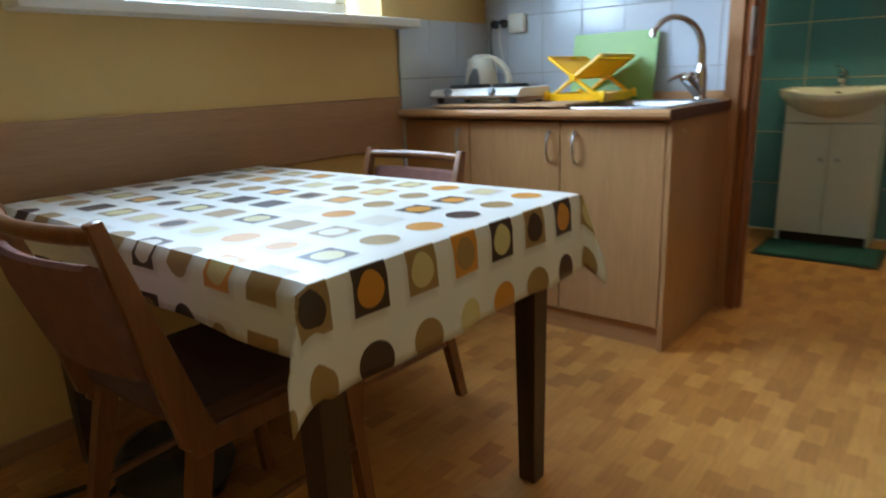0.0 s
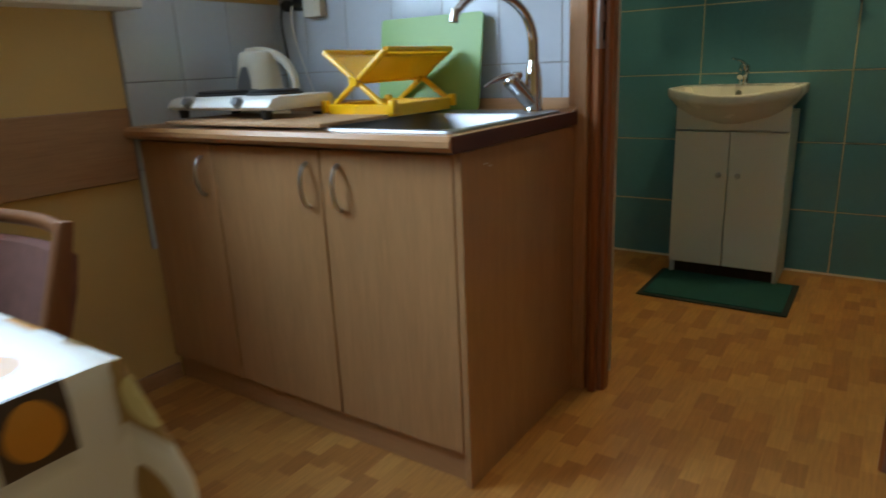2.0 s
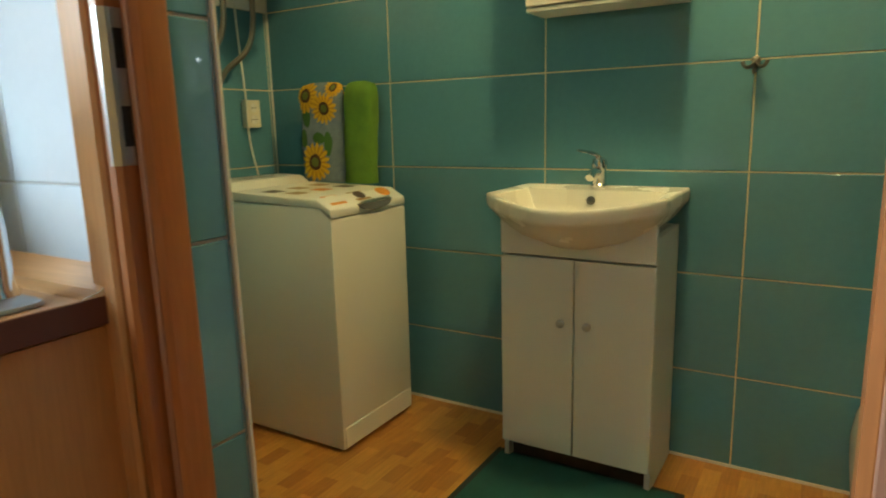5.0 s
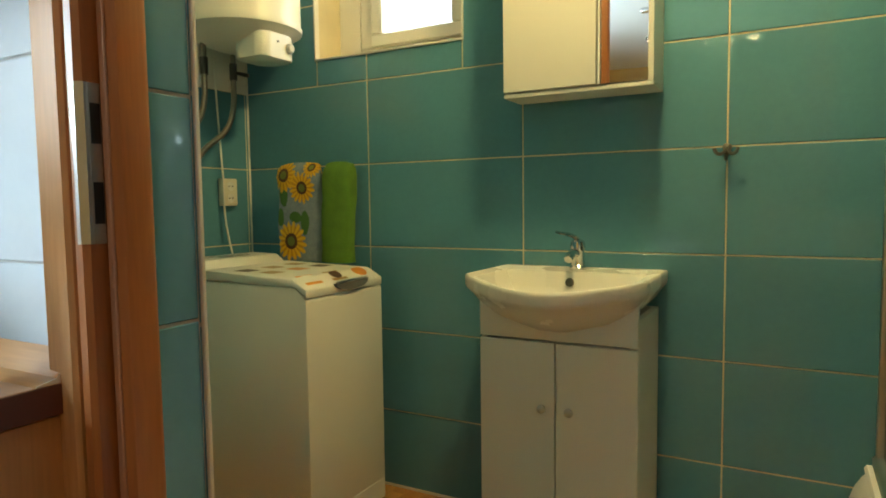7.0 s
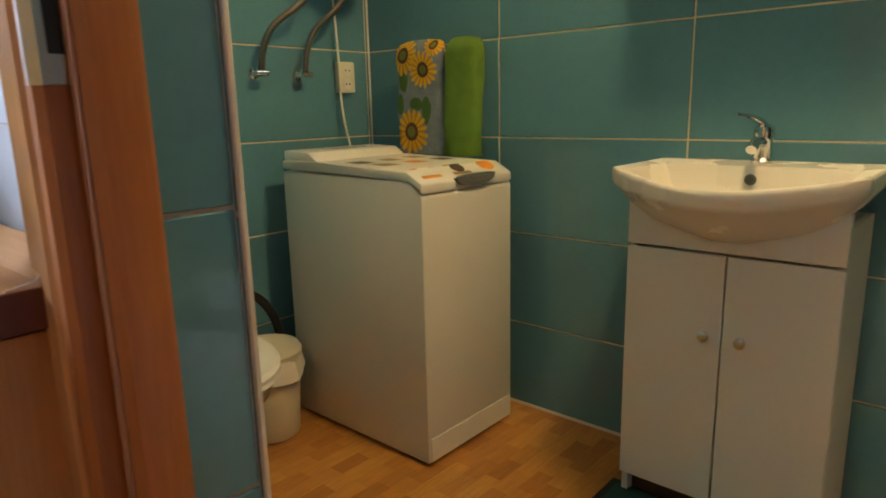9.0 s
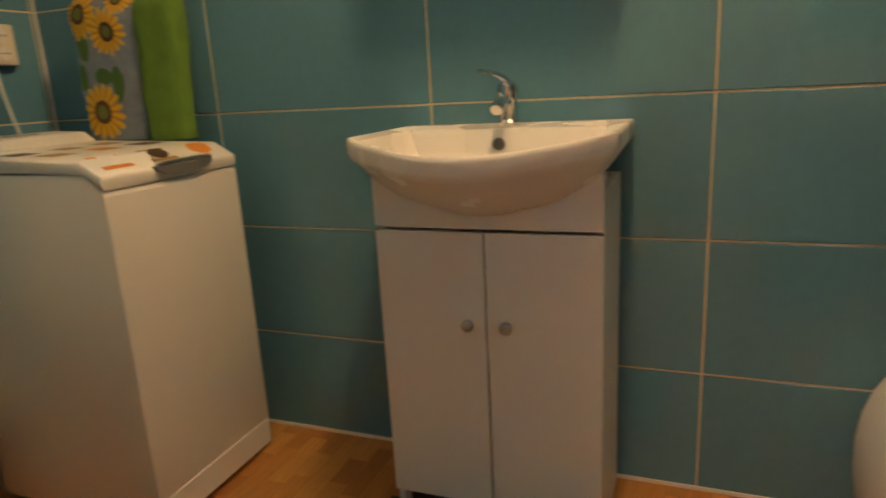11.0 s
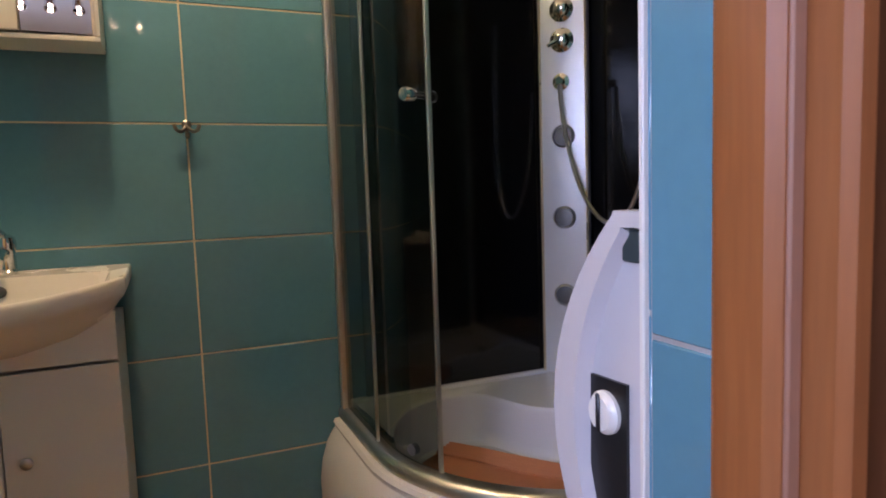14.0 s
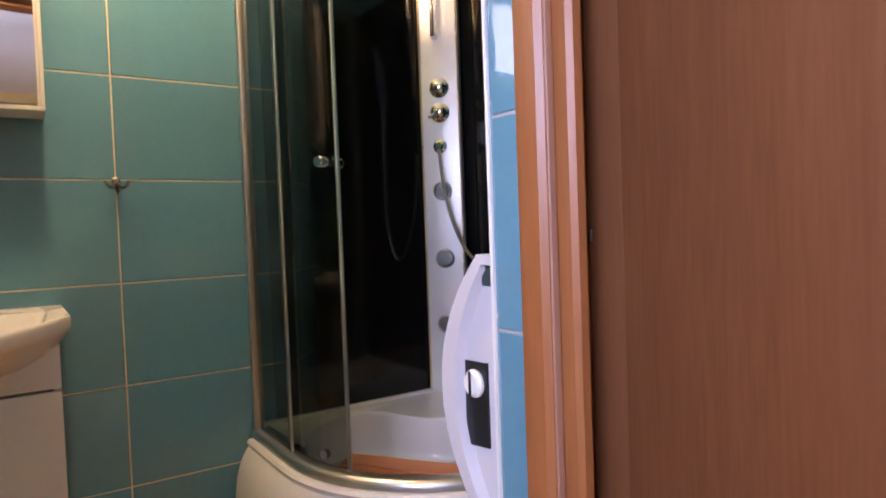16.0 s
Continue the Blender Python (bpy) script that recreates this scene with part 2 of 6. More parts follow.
def sunflower_towel():
    """Terry towel with sunflower heads and leaves on grey blue."""
    m, nt, b = base("sunflower_terry", 0.95)
    tc = nt.nodes.new("ShaderNodeTexCoord").outputs["Object"]
    wob = node(nt, "ShaderNodeTexNoise", Scale=38.0, Detail=3.0)
    nt.links.new(tc, wob.inputs["Vector"])
    sep = nt.nodes.new("ShaderNodeSeparateXYZ")
    nt.links.new(tc, sep.inputs[0])
    ground = mixed(nt, wob.outputs["Fac"], (0.12, 0.17, 0.24), (0.24, 0.29, 0.33))
    c = ground
    for cx, cz, rx, rz in ((-0.905, 1.085, 0.022, 0.040), (-0.845, 1.005, 0.030, 0.022), (-0.800, 0.985, 0.020, 0.045), (-0.925, 1.005, 0.016, 0.035)):
        dx = calc(nt, "DIVIDE", calc(nt, "SUBTRACT", sep.outputs[0], cx), rx)
        dz = calc(nt, "DIVIDE", calc(nt, "SUBTRACT", sep.outputs[2], cz), rz)
        d = calc(nt, "ADD", calc(nt, "ADD", calc(nt, "MULTIPLY", dx, dx), calc(nt, "MULTIPLY", dz, dz)), wob.outputs["Fac"])
        c = mixed(nt, calc(nt, "LESS_THAN", d, 1.5), c, (0.055, 0.15, 0.035))
    for cx, cz, size in ((-0.900, 1.165, 0.060), (-0.815, 1.115, 0.056), (-0.870, 0.915, 0.070), (-0.770, 1.190, 0.035)):
        dx = calc(nt, "SUBTRACT", sep.outputs[0], cx)
        dz = calc(nt, "SUBTRACT", sep.outputs[2], cz)
        d = calc(nt, "SQRT", calc(nt, "ADD", calc(nt, "MULTIPLY", dx, dx), calc(nt, "MULTIPLY", dz, dz)))
        petal = calc(nt, "ABSOLUTE", calc(nt, "SINE", calc(nt, "MULTIPLY", calc(nt, "ARCTAN2", dz, dx), 8.0)))
        edge = calc(nt, "MULTIPLY", calc(nt, "ADD", calc(nt, "MULTIPLY", petal, 0.30), calc(nt, "MULTIPLY_ADD", wob.outputs["Fac"], 0.4)), size)
        edge.node.inputs[0].links[0].from_node.inputs[1].links[0].from_node.inputs[2].default_value = 0.58
        tone = mixed(nt, petal, (0.42, 0.17, 0.012), (0.72, 0.42, 0.03))
        c = mixed(nt, calc(nt, "LESS_THAN", d, edge), c, tone)
        c = mixed(nt, calc(nt, "LESS_THAN", d, size * 0.44), c, (0.085, 0.040, 0.015))
        c = mixed(nt, calc(nt, "LESS_THAN", d, size * 0.26), c, (0.13, 0.16, 0.035))
    pile = node(nt, "ShaderNodeTexNoise", Scale=420.0, Detail=2.0)
    nt.links.new(tc, pile.inputs["Vector"])
    nt.links.new(mixed(nt, 0.35, c, pile.outputs["Fac"], "OVERLAY"), b.inputs["Base Color"])
    bp = node(nt, "ShaderNodeBump", Strength=0.5, Distance=0.004)
    nt.links.new(pile.outputs["Fac"], bp.inputs["Height"])
    nt.links.new(bp.outputs[0], b.inputs["Normal"])
    return m


def tinted_pane(name, tint, gloss=0.10):
    """Thin tinted glass: mostly see-through, with a mirror gloss."""
    m = bpy.data.materials.new(name)
    m.use_nodes = True
    nt = m.node_tree
    nt.nodes.remove(nt.nodes["Principled BSDF"])
    tr = nt.nodes.new("ShaderNodeBsdfTransparent")
    tr.inputs[0].default_value = rgba(tint)
    gl = nt.nodes.new("ShaderNodeBsdfGlossy")
    gl.inputs["Roughness"].default_value = 0.03
    lw = node(nt, "ShaderNodeLayerWeight", Blend=0.5)
    fres = calc(nt, "MULTIPLY_ADD", calc(nt, "POWER", lw.outputs["Facing"], 4.0), 0.8).node
    fres.inputs[2].default_value = 0.035
    mx = nt.nodes.new("ShaderNodeMixShader")
    nt.links.new(fres.outputs[0], mx.inputs[0])
    nt.links.new(tr.outputs[0], mx.inputs[1])
    nt.links.new(gl.outputs[0], mx.inputs[2])
    nt.links.new(mx.outputs[0], nt.nodes["Material Output"].inputs[0])
    return m


def glow(name, color, strength):
    m, nt, b = base(name, 0.5)
    b.inputs["Base Color"].default_value = rgba(color)
    b.inputs["Emission Color"].default_value = rgba(color)
    b.inputs["Emission Strength"].default_value = strength
    return m


M_YELLOW = surface("yellow_wall_paint", (0.68, 0.465, 0.175), 0.7, vary=0.06, scale=2.0, grain=220, bump=0.12)
M_CEIL = surface("white_ceiling_paint", (0.78, 0.77, 0.73), 0.85, vary=0.04, scale=2.0, grain=200, bump=0.08)
M_LINO = lino()
M_TURQ = surface("turquoise_glazed_tile", (0.090, 0.250, 0.330), 0.036, vary=0.06, scale=3.5, grain=60, bump=0.02, random_tint=0.10, gloss=0.02)
M_WTILE = surface("pale_glazed_tile", (0.56, 0.61, 0.66), 0.14, vary=0.05, scale=5, grain=60, bump=0.02, random_tint=0.05)
M_GROUT = surface("cream_grout", (0.66, 0.58, 0.40), 0.85, vary=0.12, scale=9, grain=250, bump=0.2)
M_LGROUT = surface("pale_grey_grout", (0.40, 0.39, 0.37), 0.9, vary=0.1, scale=9, grain=250, bump=0.2)
M_GGROUT = surface("grey_grout", (0.24, 0.24, 0.25), 0.9, vary=0.1, scale=9, grain=250, bump=0.2)
M_WTRIM = surface("white_plastic_trim", (0.74, 0.72, 0.66), 0.4, vary=0.04)
M_BEECH = wood("beech_laminate", (0.40, 0.205, 0.082), (0.47, 0.255, 0.110), 0.34)
M_BEECH_H = wood("beech_laminate_flat", (0.39, 0.195, 0.080), (0.47, 0.25, 0.110), 0.30, stretch=(0.9, 14, 14))
M_RAIL = wood("wall_board_laminate", (0.36, 0.195, 0.095), (0.42, 0.24, 0.12), 0.42, stretch=(14, 0.8, 14))
M_DOOR = wood("door_veneer", (0.120, 0.040, 0.014), (0.152, 0.054, 0.020), 0.58)
M_FRAMEWOOD = wood("frame_veneer", (0.276, 0.090, 0.027), (0.335, 0.118, 0.038), 0.36)
M_DOOR.node_tree.nodes["Principled BSDF"].inputs["Specular IOR Level"].default_value = 0.16
M_CASING = wood("casing_veneer", (0.40, 0.195, 0.085), (0.47, 0.245, 0.115), 0.27)
M_EDGE = surface("dark_red_edge_band", (0.10, 0.030, 0.022), 0.45, vary=0.08)
M_DARKWOOD = wood("dark_stained_wood", (0.040, 0.020, 0.012), (0.075, 0.038, 0.02), 0.42)
M_CHAIRWOOD = wood("brown_varnished_wood", (0.152, 0.056, 0.020), (0.246, 0.098, 0.035), 0.30)
M_SEAT = surface("brown_cushion_cloth", (0.125, 0.058, 0.036), 0.95, vary=0.15, scale=12, grain=500, bump=0.4)
M_STRIPE = surface("pink_brown_upholstery", (0.25, 0.110, 0.082), 0.95, vary=0.22, scale=28, grain=400, bump=0.4)
M_CLOTH = oilcloth()
M_CHROME = surface("chrome", (0.74, 0.74, 0.74), 0.09, metal=1.0, vary=0.03, bump=0.0)
M_STEEL = surface("brushed_steel", (0.55, 0.55, 0.54), 0.30, metal=1.0, vary=0.05, grain=300, bump=0.03)
M_SATIN = surface("satin_sink_steel", (0.42, 0.43, 0.44), 0.42, metal=1.0, vary=0.04, grain=300, bump=0.03)
M_JET = surface("dull_jet_face", (0.20, 0.19, 0.18), 0.42, metal=1.0, vary=0.12, scale=30, grain=500, bump=0.15)
M_HOOKMETAL = surface("dull_dark_metal", (0.20, 0.19, 0.17), 0.35, metal=1.0, vary=0.1)
M_SEAL = surface("beige_rubber_seal", (0.33, 0.16, 0.10), 0.55, vary=0.05)
M_ALU = surface("satin_aluminium", (0.66, 0.64, 0.58), 0.34, metal=1.0, vary=0.02, bump=0.0, gloss=0.03)
M_WHITE = surface("white_enamel", (0.78, 0.77, 0.72), 0.30, vary=0.012, scale=3, bump=0.01, gloss=0.02)
M_LACQ = surface("white_lacquered_board", (0.76, 0.75, 0.70), 0.38, vary=0.012, scale=3, bump=0.02, gloss=0.02)
M_CERAMIC = surface("white_ceramic", (0.82, 0.80, 0.74), 0.27, vary=0.02, bump=0.0)
M_ACRYL = surface("white_acrylic", (0.80, 0.79, 0.78), 0.16, vary=0.03, bump=0.0)
M_COLUMN = surface("pearl_white_panel", (0.87, 0.88, 0.90), 0.40, metal=0.45, vary=0.01, scale=3, bump=0.0, gloss=0.03)
M_PALEGOLD = surface("pale_gold_trim", (0.78, 0.64, 0.42), 0.30, metal=0.6, vary=0.03, bump=0.0)
M_HEATER = surface("pale_grey_enamel", (0.56, 0.55, 0.57), 0.34, vary=0.012, scale=3, bump=0.02, gloss=0.03)
M_GREENPOST = surface("green_painted_metal", (0.02, 0.22, 0.09), 0.5, vary=0.08)
M_IVORY = surface("ivory_plastic", (0.70, 0.66, 0.54), 0.38, vary=0.04, bump=0.02)
# colour of the shade inside the heater's open vent
M_VENT = surface("shaded_vent_opening", (0.035, 0.055, 0.055), 0.5, vary=0.08)
M_GREYPL = surface("grey_plastic", (0.16, 0.17, 0.18), 0.35, vary=0.06)
M_BLACK = surface("black_plastic", (0.012, 0.012, 0.013), 0.35, vary=0.1)
M_BLACKGLASS = surface("black_glass_panel", (0.004, 0.004, 0.0045), 0.06, vary=0.05, bump=0.0)
M_CAST = surface("black_hotplate_iron", (0.018, 0.018, 0.018), 0.55, vary=0.15, scale=20)
M_YPLAST = surface("yellow_plastic", (0.93, 0.51, 0.005), 0.30, vary=0.05, bump=0.02)
M_GPLAST = surface("green_plastic_board", (0.27, 0.47, 0.13), 0.45, vary=0.05, grain=300, bump=0.08)
M_DRAINWOOD = wood("loose_beech_board", (0.42, 0.24, 0.12), (0.52, 0.32, 0.17), 0.45, stretch=(0.9, 14, 14))
M_MATGREEN = surface("dark_green_pile", (0.006, 0.078, 0.073), 0.95, vary=0.2, scale=25, grain=600, bump=0.6)
M_RUBBER = surface("black_rubber", (0.010, 0.014, 0.013), 0.7, vary=0.1)
M_GTOWEL = surface("lime_green_terry", (0.105, 0.235, 0.030), 0.95, vary=0.22, scale=18, grain=420, bump=0.6)
M_ORANGE = surface("orange_shower_mat", (0.72, 0.27, 0.12), 0.7, vary=0.07, scale=14, grain=250, bump=0.2)
M_SUNFLOWER = sunflower_towel()
M_STICK_O = surface("orange_print", (0.75, 0.28, 0.03), 0.4, vary=0.08)
M_STICK_B = surface("dark_brown_print", (0.06, 0.03, 0.018), 0.4, vary=0.08)
M_STICK_T = surface("tan_print", (0.40, 0.26, 0.09), 0.4, vary=0.08)
M_MIRROR, _nt, _b = base("mirror_glass", 0.015, 1.0)
_b.inputs["Base Color"].default_value = (0.86, 0.87, 0.87, 1)
M_TINT = tinted_pane("grey_tinted_glass", (0.34, 0.38, 0.34))
M_PANE = tinted_pane("clear_window_glass", (0.97, 0.98, 0.98))
M_HAZE = glow("bright_overcast_backdrop", (0.86, 0.94, 1.0), 1.6)
M_BULB = glow("lit_bulb", (1.0, 0.90, 0.72), 13.0)

# ---- mesh helpers ----


def finish(name, bm, mat, smooth=True):
    me = bpy.data.meshes.new(name)
    bmesh.ops.recalc_face_normals(bm, faces=bm.faces)
    bm.to_mesh(me)
    bm.free()
    me.materials.append(mat)
    if smooth:
        me.shade_smooth()
        me.set_sharp_from_angle(angle=radians(38))
    return me


def thing(name, bm, mat, label="", category="", group="", kind=""):
    return tagged(new(name, finish(name, bm, mat)), label, category, group, kind)


def holder(name, at, label="", category="", group="", kind=""):
    ob = new(name)
    ob.location = at
    ob.empty_display_size = 0.1
    return tagged(ob, label, category, group, kind)


def part(name, bm, mat, parent, label=""):
    """One mesh under a thing or a part; the bmesh is in world coordinates."""
    off = Vector((0, 0, 0))
    p = parent
    while p:
        off += p.location
        p = p.parent
    bmesh.ops.translate(bm, verts=bm.verts, vec=-off)
    ob = new(name, finish(name, bm, mat))
    ob.parent = parent
    return tagged(ob, label)


def join(*bms):
    out = bms[0]
    for b in bms[1:]:
        me = bpy.data.meshes.new("tmp")
        b.to_mesh(me)
        out.from_mesh(me)
        b.free()
        bpy.data.meshes.remove(me)
    return out


def box(x0, y0, z0, x1, y1, z1, bev=0.003, seg=1):
    bm = bmesh.new()
    bmesh.ops.create_cube(bm, size=1)
    for v in bm.verts:
        v.co = Vector(((x0 + x1) / 2 + v.co.x * abs(x1 - x0), (y0 + y1) / 2 + v.co.y * abs(y1 - y0), (z0 + z1) / 2 + v.co.z * abs(z1 - z0)))
    if bev:
        bmesh.ops.bevel(bm, geom=bm.edges[:], offset=bev, segments=seg, profile=0.5, affect="EDGES")
    return bm


def prism(poly, lo, hi, axis="z", bev=0.0):
    """A polygon in the plane across the axis, pulled along it. axis z: (x, y); x: (y, z); y: (x, z)."""
    def put(p, h):
        return {"z": (p[0], p[1], h), "x": (h, p[0], p[1]), "y": (p[0], h, p[1])}[axis]
    bm = bmesh.new()
    a = [bm.verts.new(put(p, lo)) for p in poly]
    c = [bm.verts.new(put(p, hi)) for p in poly]
    n = len(poly)
    bm.faces.new(a[::-1])
    bm.faces.new(c)
    for i in range(n):
        bm.faces.new((a[i], a[(i + 1) % n], c[(i + 1) % n], c[i]))
    if bev:
        bmesh.ops.bevel(bm, geom=bm.edges[:], offset=bev, segments=2, profile=0.5, affect="EDGES")
    return bm


def tube(points, r, seg=10, r_end=None, closed_ends=True):
    """A round bar along a line of points."""
    pts = [Vector(p) for p in points]
    bm = bmesh.new()
    rings = []
    up = None
    for i, p in enumerate(pts):
        d = (pts[min(i + 1, len(pts) - 1)] - pts[max(i - 1, 0)]).normalized()
        if up is None:
            up = d.orthogonal().normalized()
        up = (up - d * up.dot(d)).normalized()
        side = d.cross(up)
        rr = r if r_end is None else r + (r_end - r) * i / (len(pts) - 1)
        rings.append([bm.verts.new(p + (up * math.cos(a) + side * math.sin(a)) * rr) for a in (2 * math.pi * k / seg for k in range(seg))])
    for a, b in zip(rings, rings[1:]):
        for k in range(seg):
            bm.faces.new((a[k], a[(k + 1) % seg], b[(k + 1) % seg], b[k]))
    if closed_ends:
        bm.faces.new(rings[0][::-1])
        bm.faces.new(rings[-1])
    return bm


def lathe(profile, at, seg=24, axis=(0, 0, 1)):
    """A turned shape: (radius, height) pairs round an axis."""
    bm = bmesh.new()
    rings = []
    for r, h in profile:
        rings.append([bm.verts.new((max(r, 1e-4) * math.cos(2 * math.pi * k / seg), max(r, 1e-4) * math.sin(2 * math.pi * k / seg), h)) for k in range(seg)])
    for a, b in zip(rings, rings[1:]):
        for k in range(seg):
            bm.faces.new((a[k], a[(k + 1) % seg], b[(k + 1) % seg], b[k]))
    bm.faces.new(rings[0][::-1])
    bm.faces.new(rings[-1])
    turn = Vector((0, 0, 1)).rotation_difference(Vector(axis)).to_matrix().to_4x4()
    bmesh.ops.transform(bm, verts=bm.verts, matrix=Matrix.Translation(at) @ turn)
    return bm


def skin(rows, close_u=False, cap=False):
    """A surface through rows of points."""
    bm = bmesh.new()
    vs = [[bm.verts.new(p) for p in row] for row in rows]
    n = len(rows[0])
    for a, b in zip(vs, vs[1:]):
        for k in range(n if close_u else n - 1):
            bm.faces.new((a[k], a[(k + 1) % n], b[(k + 1) % n], b[k]))
    if cap:
        bm.faces.new(vs[0][::-1])
        bm.faces.new(vs[-1])
    return bm


def bezier(p0, p1, p2, p3, n=12):
    a, b, c, d = (Vector(p) for p in (p0, p1, p2, p3))
    return [a * (1 - t) ** 3 + b * 3 * t * (1 - t) ** 2 + c * 3 * t * t * (1 - t) + d * t ** 3 for t in (i / n for i in range(n + 1))]


# ---- structure ----
WX, KY, BY, BACK, LX, RX = -1.12, 3.49, 3.61, 4.978, -1.165, 1.90
CEIL = 2.45
SOUTH, EAST = -0.5, 2.9
KIND = dict(kind="structure")

thing("floor", box(LX - 0.3, SOUTH - 0.2, -0.06, EAST + 0.2, BACK + 0.3, 0.0, 0), M_LINO, "worn sheet floor printed with small orange-brown wood blocks", "floor", **KIND)
thing("ceiling", box(LX - 0.3, SOUTH - 0.2, CEIL, EAST + 0.2, BACK + 0.3, CEIL + 0.1, 0), M_CEIL, "plain white painted ceiling", "ceiling", **KIND)

# window wall of the kitchen, with its opening
W_Y0, W_Y1, W_Z0, W_Z1 = 1.46, 2.76, 1.217, 2.14
wall_w = holder("wall_west", (WX, 1.5, 0), "warm yellow painted kitchen wall with a wide window", "wall", **KIND)
part("plaster", join(
    box(WX - 0.28, SOUTH - 0.1, 0, WX, KY + 0.06, W_Z0 - 0.03, 0), box(WX - 0.28, SOUTH - 0.1, W_Z1, WX, KY + 0.06, CEIL, 0),
    box(WX - 0.28, SOUTH - 0.1, W_Z0 - 0.03, WX, W_Y0, W_Z1, 0), box(WX - 0.28, W_Y1, W_Z0 - 0.03, WX, KY + 0.06, W_Z1, 0)), M_YELLOW, wall_w)
thing("wall_south", box(WX, SOUTH - 0.1, 0, EAST, SOUTH, CEIL, 0), M_YELLOW, "plain warm yellow painted kitchen wall", "wall", **KIND)
thing("wall_east", box(EAST, SOUTH - 0.1, 0, EAST + 0.1, KY, CEIL, 0), M_YELLOW, "plain warm yellow painted kitchen wall", "wall", **KIND)

# partition between kitchen and bathroom, with the doorway
D_X0, D_X1, D_Z = 0.125, 0.945, 2.06
partition = holder("wall_partition", (0.5, 3.55, 0), "partition wall, tiled on both faces, with a doorway", "wall", **KIND)
part("plaster", join(
    box(WX, KY + 0.0025, 0, D_X0 - 0.0025, BY - 0.0025, CEIL, 0), box(D_X1 + 0.0025, KY + 0.0025, 0, EAST, BY - 0.0025, CEIL, 0),
    box(D_X0 - 0.0025, KY + 0.0025, D_Z, D_X1 + 0.0025, BY - 0.0025, CEIL, 0)), M_LGROUT, partition)
part("paint", join(box(0.06, KY - 0.004, D_Z + 0.10, EAST, KY + 0.002, CEIL, 0), box(1.04, KY - 0.004, 0, EAST, KY + 0.002, D_Z + 0.10, 0), box(WX, KY - 0.004, 1.78, 0.0395, KY + 0.002, CEIL, 0)), M_YELLOW, partition, "yellow paint above the tiles")

# bathroom shell
B_X0, B_X1, B_Z0, B_Z1 = -0.80, -0.18, 1.60, 2.12
wall_n = holder("wall_north", (0.4, BACK, 0), "bathroom wall of large turquoise glazed tiles with cream joints", "wall", **KIND)
part("grout", join(
    box(LX - 0.1, BACK + 0.0022, 0, RX + 0.1, BACK + 0.26, B_Z0, 0), box(LX - 0.1, BACK + 0.0022, B_Z1, RX + 0.1, BACK + 0.26, CEIL, 0),
    box(LX - 0.1, BACK + 0.0022, B_Z0, B_X0, BACK + 0.26, B_Z1, 0), box(B_X1, BACK + 0.0022, B_Z0, RX + 0.1, BACK + 0.26, B_Z1, 0)), M_GROUT, wall_n)
wall_bl = holder("wall_bathroom_west", (LX, 4.3, 0), "bathroom wall of large turquoise glazed tiles behind the toilet", "wall", **KIND)
part("grout", box(LX - 0.12, KY + 0.07, 0, LX - 0.0022, BACK + 0.002, 1.501, 0), M_GROUT, wall_bl)
thing("wall_bathroom_east", box(RX, BY, 0, RX + 0.1, BACK + 0.006, CEIL, 0), M_TURQ, "turquoise bathroom wall beside the shower", "wall", **KIND)

# ---- kitchen window ----
window = holder("window_1", (WX - 0.2, 1.65, W_Z0), "bright white-framed window above a pale sill", "window", **KIND)
fx0, fx1 = WX - 0.20, WX - 0.13
part("window_frame", join(
    box(fx0, W_Y0, W_Z0, fx1, W_Y1 - 0.06, W_Z0 + 0.07, 0.006), box(fx0, W_Y0, W_Z1 - 0.07, fx1, W_Y1 - 0.06, W_Z1, 0.006),
    box(fx0, W_Y0, W_Z0 + 0.07, fx1, W_Y0 + 0.07, W_Z1 - 0.07, 0.006), box(fx0, W_Y1 - 0.13, W_Z0 + 0.07, fx1, W_Y1 - 0.06, W_Z1 - 0.07, 0.006)), M_WTRIM, window, "white plastic frame")
part("mullion", box(fx0, 2.262, W_Z0 + 0.0705, fx1 + 0.004, 2.306, W_Z1 - 0.0705, 0.004), M_GREENPOST, window, "green painted upright")
for a, c in ((W_Y0 + 0.07, 2.262), (2.306, W_Y1 - 0.13)):
    p = part("pane", box(WX - 0.170, a, W_Z0 + 0.07, WX - 0.164, c, W_Z1 - 0.07, 0), M_PANE, window)
    p.visible_shadow = False
thing("window_sill", box(WX - 0.13, W_Y0 - 0.07, W_Z0 - 0.036, WX + 0.11, W_Y1 + 0.12, W_Z0 - 0.002, 0.008, 2), M_WTRIM, "thick pale window sill with a rounded edge", "sill", **KIND)
thing("backdrop", box(-6.05, -6, -1, -6.0, 12, 6, 0), M_HAZE, "pale overcast daylight outside the window", "backdrop", **KIND)
thing("backdrop", box(-5, 9.0, -1, 5, 9.05, 6, 0), M_HAZE, "pale overcast daylight outside the window", "backdrop", **KIND)

# wall board and skirtings
thing("wall_board", box(WX, SOUTH, 0.690, WX + 0.018, 2.835, 0.905, 0.003), M_RAIL, "beech-coloured protective board along the yellow wall", "wall board", **KIND)
thing("baseboard", box(WX, SOUTH, 0, WX + 0.014, 2.87, 0.055, 0.003), M_RAIL, "narrow wooden skirting along the yellow wall", "skirting", **KIND)

# ---- door frame and open door ----


